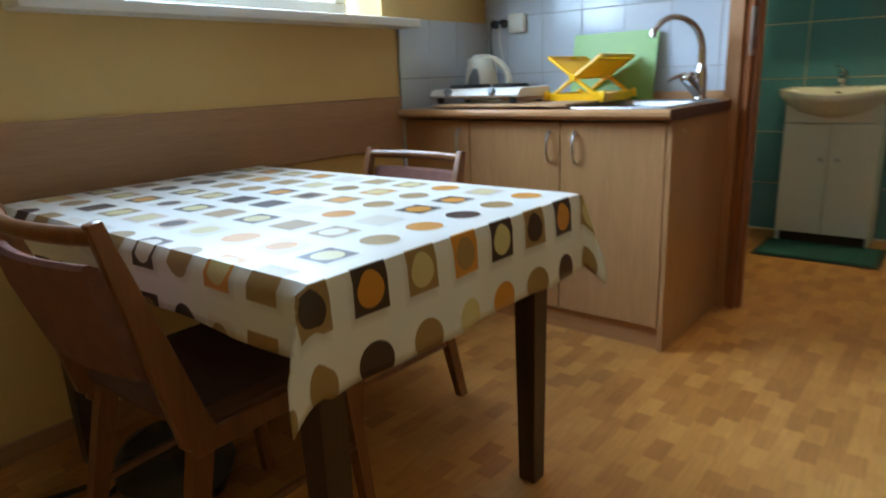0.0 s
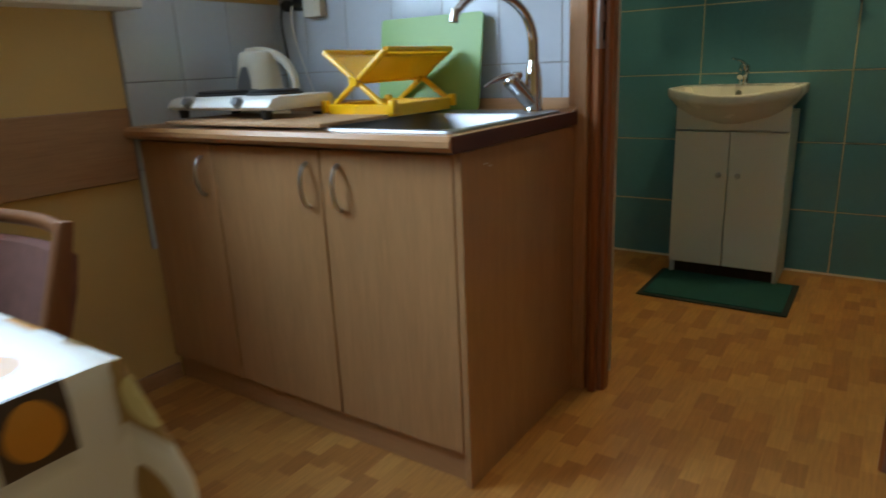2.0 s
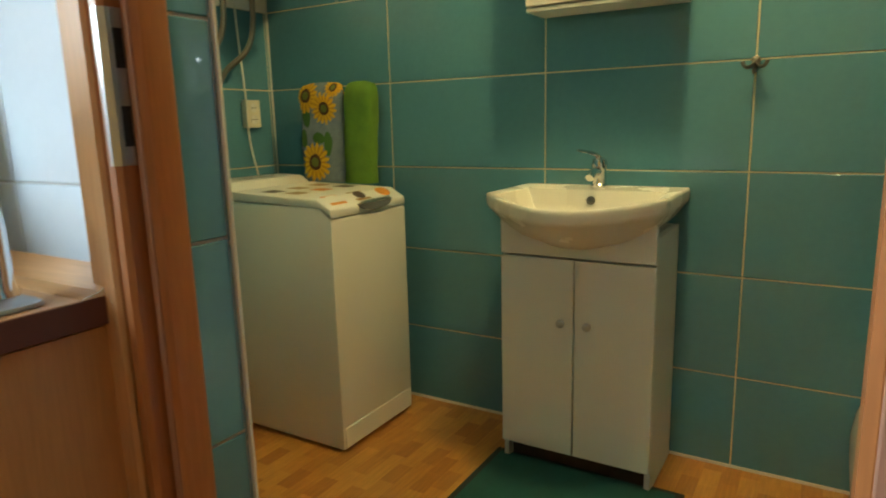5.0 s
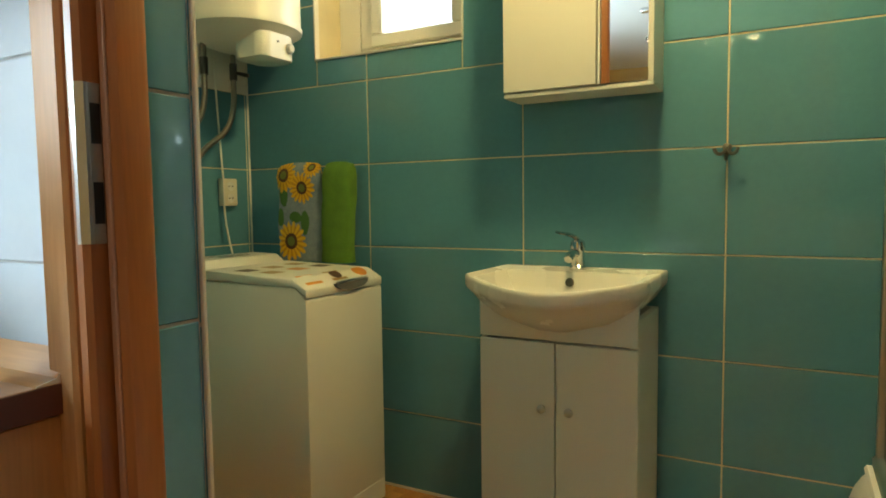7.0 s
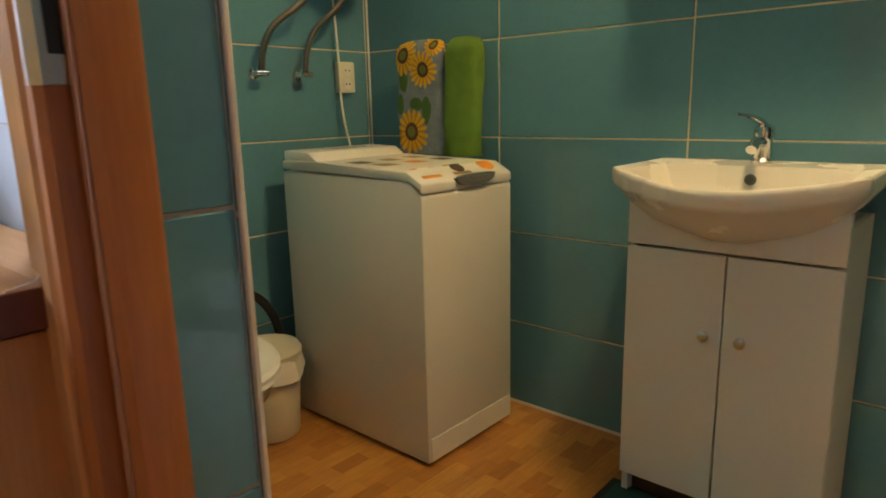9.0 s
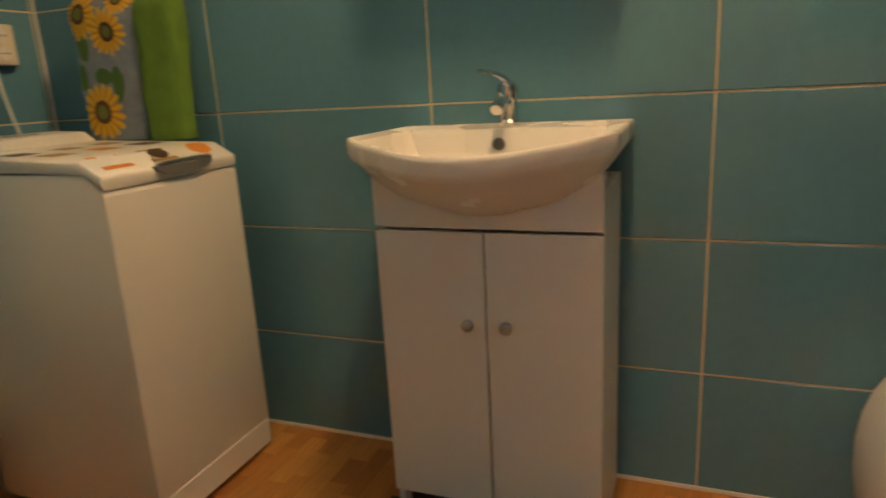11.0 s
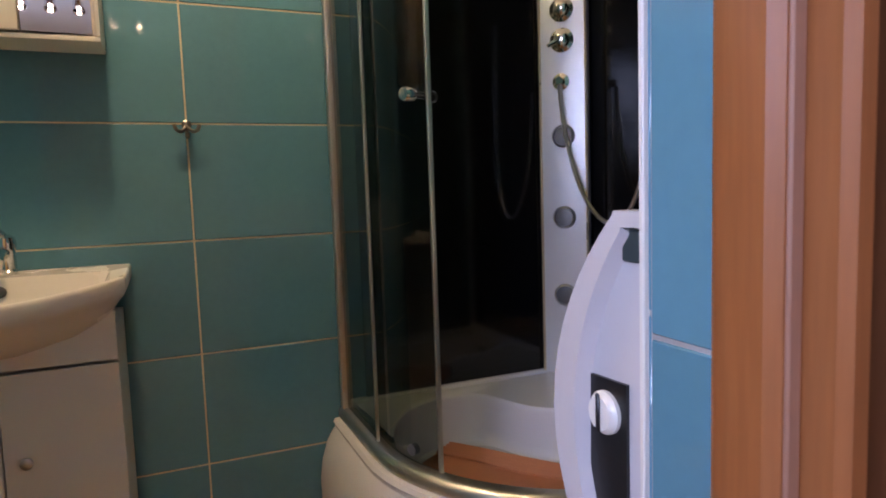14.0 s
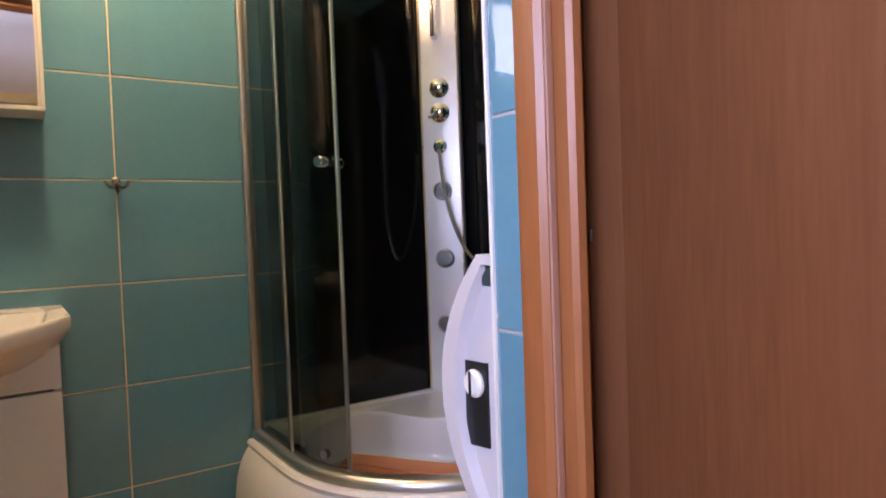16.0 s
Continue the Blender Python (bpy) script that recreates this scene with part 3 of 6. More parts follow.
CASING = [(0.040, 3.4885), (0.040, 3.458), (0.045, 3.451), (0.094, 3.448), (0.099, 3.453), (0.099, 3.4885)]
LINING = [(0.0995, 3.4885), (0.0995, 3.464), (0.112, 3.464), (0.112, 3.452), (0.117, 3.446), (0.129, 3.446), (0.135, 3.452), (0.135, 3.472), (0.150, 3.472), (0.157, 3.479), (0.157, 3.512), (0.150, 3.5215), (0.1245, 3.5215), (0.1245, 3.4885)]


# the hinge side: the same moulding set nearer the kitchen, packed out to the wall behind it
HINGE_LINING = [(1.023 - x, y - 0.055) for x, y in LINING[:12]] + [(0.935, 3.4665), (0.935, 3.5215), (0.947, 3.5215), (0.947, 3.4885), (0.9705, 3.4885), (0.9705, 3.4335)]


door_frame = holder("door_frame", (0.53, 3.46, 0), "moulded reddish wooden door frame with a paler flat casing", "door frame", **KIND)
for side in (LINING, HINGE_LINING):
    part("jamb", prism(side, 0, D_Z + 0.05, "z"), M_FRAMEWOOD, door_frame)
for side in (CASING, [(1.07 - x, y) for x, y in CASING]):
    part("casing", prism(side, 0, D_Z + 0.05, "z"), M_CASING, door_frame, "pale beech-coloured flat casing")
part("head", box(0.0405, 3.442, D_Z - 0.035, 1.0295, 3.521, D_Z + 0.06, 0.006), M_FRAMEWOOD, door_frame)
part("seal", box(0.138, 3.4690, 0.0, 0.149, 3.4730, D_Z - 0.036, 0.0015), M_SEAL, door_frame)
part("seal", box(0.874, 3.4140, 0.0, 0.885, 3.4180, D_Z - 0.036, 0.0015), M_SEAL, door_frame)
strike = part("strike_plate", box(0.1345, 3.4550, 1.012, 0.1368, 3.4705, 1.188, 0.0008), M_STEEL, door_frame, "dull steel strike plate")
part("lip", prism([(0.1240, 3.4462), (0.1240, 3.4444), (0.1300, 3.4444), (0.1368, 3.4515), (0.1368, 3.4550), (0.1345, 3.4550), (0.1345, 3.4525), (0.1288, 3.4462)], 1.012, 1.188, "z"), M_STEEL, strike)
# thin black plates; shade inside the strike openings is given as colour
for z0, z1 in ((1.122, 1.166), (1.034, 1.080)):
    part("slot", box(0.1368, 3.4575, z0, 0.1374, 3.4690, z1, 0), M_BLACK, strike)

door = holder("door_1", (0.97, 3.385, 0), "open reddish wood-veneer interior door", "door", **KIND)
part("leaf", box(0.945, 2.68, 0.012, 0.985, 3.374, 2.01, 0.004, 2), M_DOOR, door)
part("edge_lip", box(0.950, 3.3745, 0.012, 0.984, 3.4300, 2.01, 0.003, 2), M_DOOR, door, "rebated hinge edge of the leaf")
for z in (0.25, 1.008, 1.80):
    part("hinge", lathe([(0.0012, -0.008), (0.0020, -0.006), (0.0020, 0.006), (0.0012, 0.008)], (0.9490, 3.4240, z), 12), M_HOOKMETAL, door, "small steel hinge")
part("door_handle", tube([(0.948, 2.73, 1.02), (0.905, 2.73, 1.02), (0.898, 2.745, 1.02), (0.898, 2.84, 1.02)], 0.009), M_CHROME, door, "metal lever handle")

# ---- bathroom window ----
bwin = holder("window_2", (-0.49, BACK + 0.1, B_Z0), "small high white bathroom window, brightly lit", "window", **KIND)
wy0, wy1 = BACK + 0.15, BACK + 0.21
part("window_frame", join(box(B_X0 + 0.10, wy0, B_Z0, B_X1, wy1, B_Z0 + 0.05, 0.006), box(B_X0 + 0.10, wy0, B_Z1 - 0.06, B_X1, wy1, B_Z1, 0.006), box(B_X0 + 0.10, wy0, B_Z0 + 0.05, B_X0 + 0.16, wy1, B_Z1 - 0.06, 0.006), box(B_X1 - 0.06, wy0, B_Z0 + 0.05, B_X1, wy1, B_Z1 - 0.06, 0.006),
     box(B_X0, wy0, B_Z0, B_X0 + 0.10, wy1, B_Z1, 0.002)), M_WTRIM, bwin, "white plastic frame")
part("sash", join(box(B_X0 + 0.16, wy0 - 0.02, B_Z0 + 0.05, B_X1 - 0.06, wy0 + 0.02, B_Z0 + 0.10, 0.006), box(B_X0 + 0.16, wy0 - 0.02, B_Z1 - 0.11, B_X1 - 0.06, wy0 + 0.02, B_Z1 - 0.06, 0.006), box(B_X0 + 0.16, wy0 - 0.02, B_Z0 + 0.10, B_X0 + 0.21, wy0 + 0.02, B_Z1 - 0.11, 0.006), box(B_X1 - 0.11, wy0 - 0.02, B_Z0 + 0.10, B_X1 - 0.06, wy0 + 0.02, B_Z1 - 0.11, 0.006)), M_WTRIM, bwin, "white plastic sash")
p = part("pane", box(B_X0 + 0.2, wy0 - 0.003, B_Z0 + 0.09, B_X1 - 0.1, wy0 + 0.003, B_Z1 - 0.1, 0), M_PANE, bwin)
p.visible_shadow = False
part("edge_trim", join(box(B_X0 - 0.006, BACK - 0.006, B_Z0 - 0.006, B_X1 + 0.006, BACK + 0.02, B_Z0 + 0.002, 0.002), box(B_X0 - 0.006, BACK - 0.006, B_Z0 + 0.002, B_X0 + 0.002, BACK + 0.02, B_Z1, 0.002), box(B_X1 - 0.002, BACK - 0.006, B_Z0 + 0.002, B_X1 + 0.006, BACK + 0.02, B_Z1, 0.002)), M_WTRIM, bwin, "white tile edging")

# ---- kitchen cabinet run ----
CT = 0.850
cab = holder("base_cabinet", (-0.25, 2.9, 0), "beech-look kitchen base unit with two doors", "cabinet", "kitchen base units")
cx0, cx1, cy0, cy1 = -0.763, 0.062, 2.875, 3.468
part("side_panel", box(cx0, cy0, 0.085, cx0 + 0.016, cy1, CT - 0.04, 0.001), M_BEECH, cab)
part("side_panel", box(cx1 - 0.018, cy0 - 0.018, 0.0, cx1, cy1, CT - 0.04, 0.001), M_BEECH, cab)
part("back_panel", box(cx0 + 0.016, cy1 - 0.01, 0.10, cx1 - 0.018, cy1, CT - 0.04, 0.001), M_BEECH, cab)
part("bottom_panel", box(cx0 + 0.016, cy0, 0.085, cx1 - 0.018, cy1, 0.10, 0.001), M_BEECH, cab)
for z, w in ((0.774, 0.020), (0.767, 0.034)):
    part("scuff", box(cx1 - 0.0005, 2.950 + (0.774 - z) * 3, z, cx1 + 0.0006, 2.950 + w, z + 0.002, 0), M_WTRIM, cab, "pale scratch")
part("plinth", box(cx0, cy0 + 0.004, 0.0, cx1 - 0.018, cy0 + 0.020, 0.083, 0.001), M_BEECH_H, cab)


def bow_handle(x, y, z, parent):
    pts = [Vector((x + 0.0, y, z + 0.055))] + [Vector((x + 0.004 * math.sin(a), y - 0.030 * math.sin(a), z + 0.055 * math.cos(a))) for a in (math.pi * i / 10 for i in range(1, 10))] + [Vector((x, y, z - 0.055))]
    part("handle", tube(pts, 0.0055, 8), M_STEEL, parent, "curved satin metal bow handle")


for a, c, hx in ((cx0 + 0.003, -0.351, -0.394), (-0.347, cx1 - 0.021, -0.287)):
    d = part("door", box(a, cy0 - 0.018, 0.088, c, cy0, CT - 0.045, 0.002), M_BEECH, cab)
    bow_handle(hx, cy0 - 0.018, 0.715, d)
cab2 = holder("base_cabinet", (-0.98, 2.9, 0), "narrow beech-look kitchen base unit beside the wall", "cabinet", "kitchen base units")
part("side_panel", box(WX + 0.008, cy0, 0.085, WX + 0.024, cy1, CT - 0.04, 0.001), M_BEECH, cab2)
part("side_panel", box(cx0 - 0.018, cy0, 0.085, cx0 - 0.002, cy1, CT - 0.04, 0.001), M_BEECH, cab2)
part("back_panel", box(WX + 0.024, cy1 - 0.01, 0.10, cx0 - 0.018, cy1, CT - 0.04, 0.001), M_BEECH, cab2)
part("bottom_panel", box(WX + 0.024, cy0, 0.085, cx0 - 0.018, cy1, 0.10, 0.001), M_BEECH, cab2)
part("plinth", box(WX + 0.006, cy0 + 0.004, 0.0, cx0 - 0.002, cy0 + 0.020, 0.083, 0.001), M_BEECH_H, cab2)
d = part("door", box(WX + 0.009, cy0 - 0.018, 0.088, cx0 - 0.003, cy0, CT - 0.045, 0.002), M_BEECH, cab2)
bow_handle(-0.812, cy0 - 0.018, 0.715, d)

# wall cupboard above the tiles
cup = holder("wall_cupboard", (-0.55, 3.3, 1.405), "beech-look kitchen wall cupboard above the tiles", "cupboard")
ux0, ux1, uy0, uy1, uz0, uz1 = -1.112, 0.030, 3.185, 3.483, 1.405, 1.985
part("bottom_panel", box(ux0, uy0, uz0, ux1, uy1, uz0 + 0.016, 0.001), M_BEECH_H, cup)
part("top_panel", box(ux0, uy0, uz1 - 0.016, ux1, uy1, uz1, 0.001), M_BEECH_H, cup)
for x in (ux0, -0.549, ux1 - 0.016):
    part("side_panel", box(x, uy0, uz0 + 0.0165, x + 0.016, uy1, uz1 - 0.0165, 0.001), M_BEECH, cup)
part("back_panel", box(ux0 + 0.0165, uy1 - 0.008, uz0 + 0.0165, ux1 - 0.0165, uy1, uz1 - 0.0165, 0), M_BEECH, cup)
for x0, x1, hx in ((ux0 + 0.002, -0.543, -0.585), (-0.539, ux1 - 0.002, -0.497)):
    d = part("door", box(x0, uy0 - 0.018, uz0 + 0.003, x1, uy0 - 0.001, uz1 - 0.003, 0.002), M_BEECH, cup)
    bow_handle(hx, uy0 - 0.018, uz0 + 0.11, d)

# worktop with an opening for the sink
SX0, SX1, SY0, SY1 = -0.425, 0.050, 2.852, 3.395
top = holder("worktop", (-0.5, 3.1, CT), "beech-look laminate worktop with a dark red cut edge", "worktop")
wt = [(2.815, CT - 0.030), (2.806, CT - 0.022), (2.806, CT - 0.010), (2.816, CT)]
part("slab", join(
    prism(wt + [(SY0 + 0.02, CT), (SY0 + 0.02, CT - 0.036), (2.83, CT - 0.036)], WX + 0.004, 0.068, "x"),
    box(WX + 0.004, SY0 + 0.02, CT - 0.036, SX0 + 0.03, KY - 0.020, CT, 0), box(SX1 - 0.02, SY0 + 0.02, CT - 0.036, 0.068, KY - 0.020, CT, 0), box(SX0 + 0.03, SY1 - 0.02, CT - 0.036, SX1 - 0.02, KY - 0.020, CT, 0)), M_BEECH_H, top)
part("edge_band", box(0.068, 2.818, CT - 0.036, 0.0705, 3.469, CT - 0.001, 0), M_EDGE, top, "dark red edge band")
part("splash_strip", prism([(3.470, CT), (3.470, CT + 0.034), (3.464, CT + 0.036), (3.458, CT + 0.022), (3.446, CT + 0.006), (3.424, CT + 0.002), (3.422, CT)], WX + 0.004, 0.066, "x"), M_BEECH_H, top, "coved beech-look upstand strip")
part("end_cap", prism([(3.470, CT), (3.470, CT + 0.034), (3.464, CT + 0.036), (3.458, CT + 0.022), (3.446, CT + 0.006), (3.424, CT + 0.002), (3.422, CT)], 0.0665, 0.068, "x"), M_WTRIM, top)

# ---- sink and tap ----
sink = holder("kitchen_sink", (-0.15, 3.15, CT), "inset brushed steel sink bowl", "sink")


def rrect(x0, y0, x1, y1, r, n=5):
    out = []
    for cx, cy, a0 in ((x1 - r, y1 - r, 0), (x0 + r, y1 - r, 90), (x0 + r, y0 + r, 180), (x1 - r, y0 + r, 270)):
        for i in range(n + 1):
            a = radians(a0 + 90 * i / n)
            out.append((cx + r * math.cos(a), cy + r * math.sin(a)))
    return out


rows = []
for inset, z, r in ((0.0, 0.001, 0.02), (0.002, 0.006, 0.02), (0.012, 0.008, 0.02), (0.030, 0.005, 0.06), (0.036, -0.01, 0.07), (0.05, -0.135, 0.08), (0.08, -0.155, 0.06), (0.13, -0.160, 0.03)):
    back_in = 0.075 if inset >= 0.03 else 0
    rows.append([(x, y, CT + z) for x, y in rrect(SX0 + inset, SY0 + inset, SX1 - inset, SY1 - inset - back_in, r)])
bm = skin(rows, True)
bm.verts.ensure_lookup_table()
bm.faces.new(bm.verts[-len(rows[0]):])
part("bowl", bm, M_SATIN, sink)
part("drain", lathe([(0.035, 0.0), (0.035, 0.004), (0.028, 0.005), (0.010, 0.002)], (-0.145, 3.10, CT - 0.160), 20), M_CHROME, sink)

tap = holder("kitchen_tap", (-0.035, 3.36, CT), "tall chrome swan-neck kitchen tap with a lever", "tap")
tx, ty = -0.022, 3.366
part("base", lathe([(0.028, 0.007), (0.028, 0.012), (0.024, 0.018), (0.023, 0.09), (0.020, 0.118), (0.014, 0.140), (0.0105, 0.175)], (tx, ty, CT), 20), M_CHROME, tap)
neck = [(tx, ty, CT + 0.10), (tx, ty, CT + 0.17)] + bezier((tx, ty, CT + 0.17), (tx + 0.003, ty + 0.004, CT + 0.312), (tx - 0.084, ty - 0.150, CT + 0.352), (tx - 0.112, ty - 0.206, CT + 0.256), 20)[1:]
part("spout", tube(neck, 0.0142, 14, 0.0105), M_CHROME, tap)
part("nozzle", lathe([(0.011, 0.02), (0.0125, 0.016), (0.0125, -0.012), (0.009, -0.014)], (tx - 0.113, ty - 0.209, CT + 0.252), 16, (0.05, 0.2, 1)), M_CHROME, tap)
part("valve", tube([(tx, ty, CT + 0.02), (tx - 0.036, ty - 0.058, CT + 0.088)], 0.021, 14, 0.023), M_CHROME, tap)
part("cap", lathe([(0.023, -0.004), (0.0235, 0.004), (0.021, 0.012), (0.014, 0.019), (0.001, 0.022)], (tx - 0.036, ty - 0.058, CT + 0.088), 18, (-0.036, -0.058, 0.068)), M_CHROME, tap)
lev = bezier((tx - 0.022, ty - 0.036, CT + 0.100), (tx - 0.045, ty - 0.07, CT + 0.106), (tx - 0.065, ty - 0.095, CT + 0.098), (tx - 0.082, ty - 0.125, CT + 0.078), 8)
part("lever", tube(lev, 0.014, 10, 0.004), M_CHROME, tap)

# ---- things on the worktop ----
thing("wooden_board", box(-0.93, 2.835, CT + 0.0085, -0.315, 3.10, CT + 0.0185, 0.002), M_DRAINWOOD, "thin flat wooden board lying on the worktop", "board")
BT = CT + 0.019


def sheet_board():
    bm = prism([(x, z) for x, z in rrect(-0.612, 0, -0.230, 0.285, 0.012)], 0, 0.008, "y", 0.0)
    bmesh.ops.transform(bm, verts=bm.verts, matrix=Matrix.Translation((0, 3.412, CT + 0.0045)) @ Matrix.Rotation(radians(-9.5), 4, "X"))
    return bm


thing("cutting_board", sheet_board(), M_GPLAST, "green plastic cutting board leaning against the tiles", "cutting board")

stove = holder("hotplate_cooker", (-0.75, 3.0, CT), "white two-plate electric cooker on rubber feet", "cooker")
hx0, hx1, hy0, hy1 = -1.000, -0.555, 2.895, 3.145
HZ = BT - 0.004
part("housing", join(prism([(hy0 + 0.020, HZ + 0.027), (hy0, HZ + 0.036), (hy0 + 0.018, HZ + 0.058), (hy0 + 0.045, HZ + 0.064), (hy1 - 0.01, HZ + 0.064), (hy1, HZ + 0.055), (hy1, HZ + 0.027)], hx0, hx1, "x", 0.005)), M_WHITE, stove)
for x, y, r in ((-0.885, 3.035, 0.088), (-0.680, 3.035, 0.073)):
    part("hotplate", lathe([(r + 0.008, 0.0), (r + 0.008, 0.004), (r, 0.006), (r, 0.012), (r - 0.006, 0.014), (0.03, 0.014), (0.028, 0.012), (0.001, 0.012)], (x, y, HZ + 0.064), 32), M_CAST, stove, "black cast iron hotplate")
for x in (-0.90, -0.68):
    part("dial", lathe([(0.017, 0), (0.017, 0.006), (0.013, 0.010), (0.012, 0.018)], (x, hy0 + 0.010, HZ + 0.047), 18, (0, -1, 0.5)), M_GREYPL, stove, "grey dial")
for x in (hx0 + 0.04, hx1 - 0.04):
    for y in (hy0 + 0.03, hy1 - 0.03):
        part("foot", lathe([(0.013, 0), (0.016, 0.0245)], (x, y, HZ + 0.004 - (0.0185 if y > 3.1 else 0)), 12), M_BLACK, stove)

kettle = holder("electric_kettle", (-0.955, 3.27, CT), "cream plastic electric kettle with a loop handle", "kettle")
kx, ky = -0.945, 3.222
part("body", lathe([(0.076, 0.022), (0.082, 0.03), (0.079, 0.07), (0.070, 0.13), (0.062, 0.175), (0.058, 0.196), (0.050, 0.206), (0.02, 0.212), (0.001, 0.213)], (kx - 0.012, ky, CT), 28), M_IVORY, kettle)
part("base", lathe([(0.083, 0.0), (0.083, 0.014), (0.074, 0.022)], (kx, ky, CT), 28), M_IVORY, kettle)
part("spout", join(skin([[(kx - 0.052, ky - 0.028, CT + 0.20), (kx - 0.092, ky, CT + 0.207), (kx - 0.052, ky + 0.028, CT + 0.20)], [(kx - 0.060, ky - 0.018, CT + 0.14), (kx - 0.066, ky, CT + 0.14), (kx - 0.060, ky + 0.018, CT + 0.14)]])), M_IVORY, kettle)
part("handle", tube(bezier((kx - 0.055, ky - 0.004, CT + 0.206), (kx + 0.120, ky + 0.055, CT + 0.235), (kx + 0.135, ky + 0.060, CT + 0.05), (kx + 0.066, ky + 0.033, CT + 0.040), 14), 0.0145, 10), M_IVORY, kettle)
gauge_rows = []
for f in (i / 8 for i in range(9)):
    z, half = 0.045 + 0.115 * f, 26 * math.sin(math.pi * (0.12 + 0.76 * f)) ** 0.8 * (1.15 - 0.5 * f)
    rad = 0.0815 - 0.105 * max(0.0, z - 0.035) * 0.9 + 0.0018
    gauge_rows.append([(kx - 0.012 + rad * math.cos(radians(-92 + 14 * f + g * half)), ky + rad * math.sin(radians(-92 + 14 * f + g * half)), CT + z) for g in (-1, -0.5, 0, 0.5, 1)])
part("gauge", skin(gauge_rows), M_GREYPL, kettle, "grey water window")

rack = holder("dish_rack", (-0.40, 3.2, CT), "folding bright yellow plastic dish rack", "dish rack")
RZ = CT + 0.009
ry0, ry1 = 3.090, 3.385
trows_ = [[(x, y, RZ + z) for x, y in rrect(-0.545 + i_, ry0 + i_, -0.295 - i_, ry1 - i_, 0.02)] for i_, z in ((0.03, 0.0), (0.004, 0.004), (0.0, 0.034), (0.003, 0.036), (0.007, 0.033), (0.010, 0.008), (0.04, 0.006))]
part("tray", skin(trows_, True, True), M_YPLAST, rack)


def slat_wing(sx):
    """One wing of the crossed rack: two rails with slats between."""
    ryw = ry1 + 0.035
    lo, hi = Vector((-0.425 - sx * 0.112, 0, RZ + 0.016)), Vector((-0.425 + sx * 0.110, 0, RZ + 0.176))
    ya, yb = ry0 + 0.012, ryw - 0.012
    way = (hi - lo).normalized()
    mid_, shelf = lo.lerp(hi, 0.50), hi - way * 0.024
    w = part("wing", tube([(hi.x, ya, hi.z), (hi.x, yb, hi.z)], 0.0075, 8), M_YPLAST, rack)
    for y in (ya, yb):
        part("arm", tube([(lo.x, y, lo.z), (hi.x, y, hi.z)], 0.0085, 8), M_YPLAST, w)
    for p, r in ((shelf, 0.0055), (mid_, 0.0065)):
        part("crossbar", tube([(p.x, ya, p.z), (p.x, yb, p.z)], r, 8), M_YPLAST, w)
    for i in range(18):
        y = ya + 0.012 + i * (yb - ya - 0.024) / 17
        part("slat", tube([(mid_.x, y, mid_.z), (shelf.x, y, shelf.z)], 0.0064, 6), M_YPLAST, w)
        part("tooth", tube([(shelf.x, y + 0.0035, shelf.z), (hi.x, y + 0.0035, hi.z)], 0.0036, 6), M_YPLAST, w)


slat_wing(1)
slat_wing(-1)
for x in (-0.541, -0.299):
    for y in (ry0 + 0.006, ry1 - 0.006):
        part("corner_lug", box(x - 0.011, y - 0.011, RZ + 0.012, x + 0.011, y + 0.011, RZ + 0.047, 0.005, 2), M_YPLAST, rack)
for i in range(9):
    part("tray_rib", box(-0.520 + i * 0.0240, ry0 + 0.03, RZ + 0.005, -0.512 + i * 0.0240, ry1 - 0.03, RZ + 0.013, 0.002), M_YPLAST, rack)
for y in (ry0 + 0.004, ry1 - 0.004):
    part("pivot", lathe([(0.014, -0.008), (0.014, 0.008)], (-0.425, y, RZ + 0.096), 14, (0, 1, 0)), M_YPLAST, rack)

# sockets on the kitchen tiles
ksock = holder("wall_socket", (-0.93, KY, 1.215), "double cream wall socket above the worktop", "socket")
part("plate", box(-0.965, KY - 0.034, 1.170, -0.880, KY - 0.001, 1.255, 0.006, 2), M_IVORY, ksock)
part("insert", lathe([(0.024, 0), (0.024, 0.003), (0.016, 0.002)], (-0.922, KY - 0.034, 1.213), 18, (0, -1, 0)), M_IVORY, ksock)
for i, x in enumerate((-1.045, -0.995)):
    plug = holder("power_plug", (x, KY, 1.2), "black plug in the wall socket with a hanging cable", "plug", "plugs above the worktop")
    part("plug_body", lathe([(0.018, 0.0), (0.021, 0.012), (0.019, 0.040), (0.009, 0.052)], (x, KY - 0.002, 1.215), 14, (0, -1, 0)), M_BLACK, plug)
    part("cable", tube(bezier((x, KY - 0.050, 1.215), (x, KY - 0.085, 1.15), (x - 0.02, KY - 0.02, 1.05), (x + 0.03 + 0.06 * i, KY - 0.06, CT + 0.03), 14), 0.0038 if i == 0 else 0.003, 7), M_BLACK if i == 0 else M_WTRIM, plug)
thing("wall_socket", box(WX + 0.001, 1.02, 0.52, WX + 0.035, 1.10, 0.60, 0.006, 2), M_IVORY, "cream surface socket under the wall board", "socket")

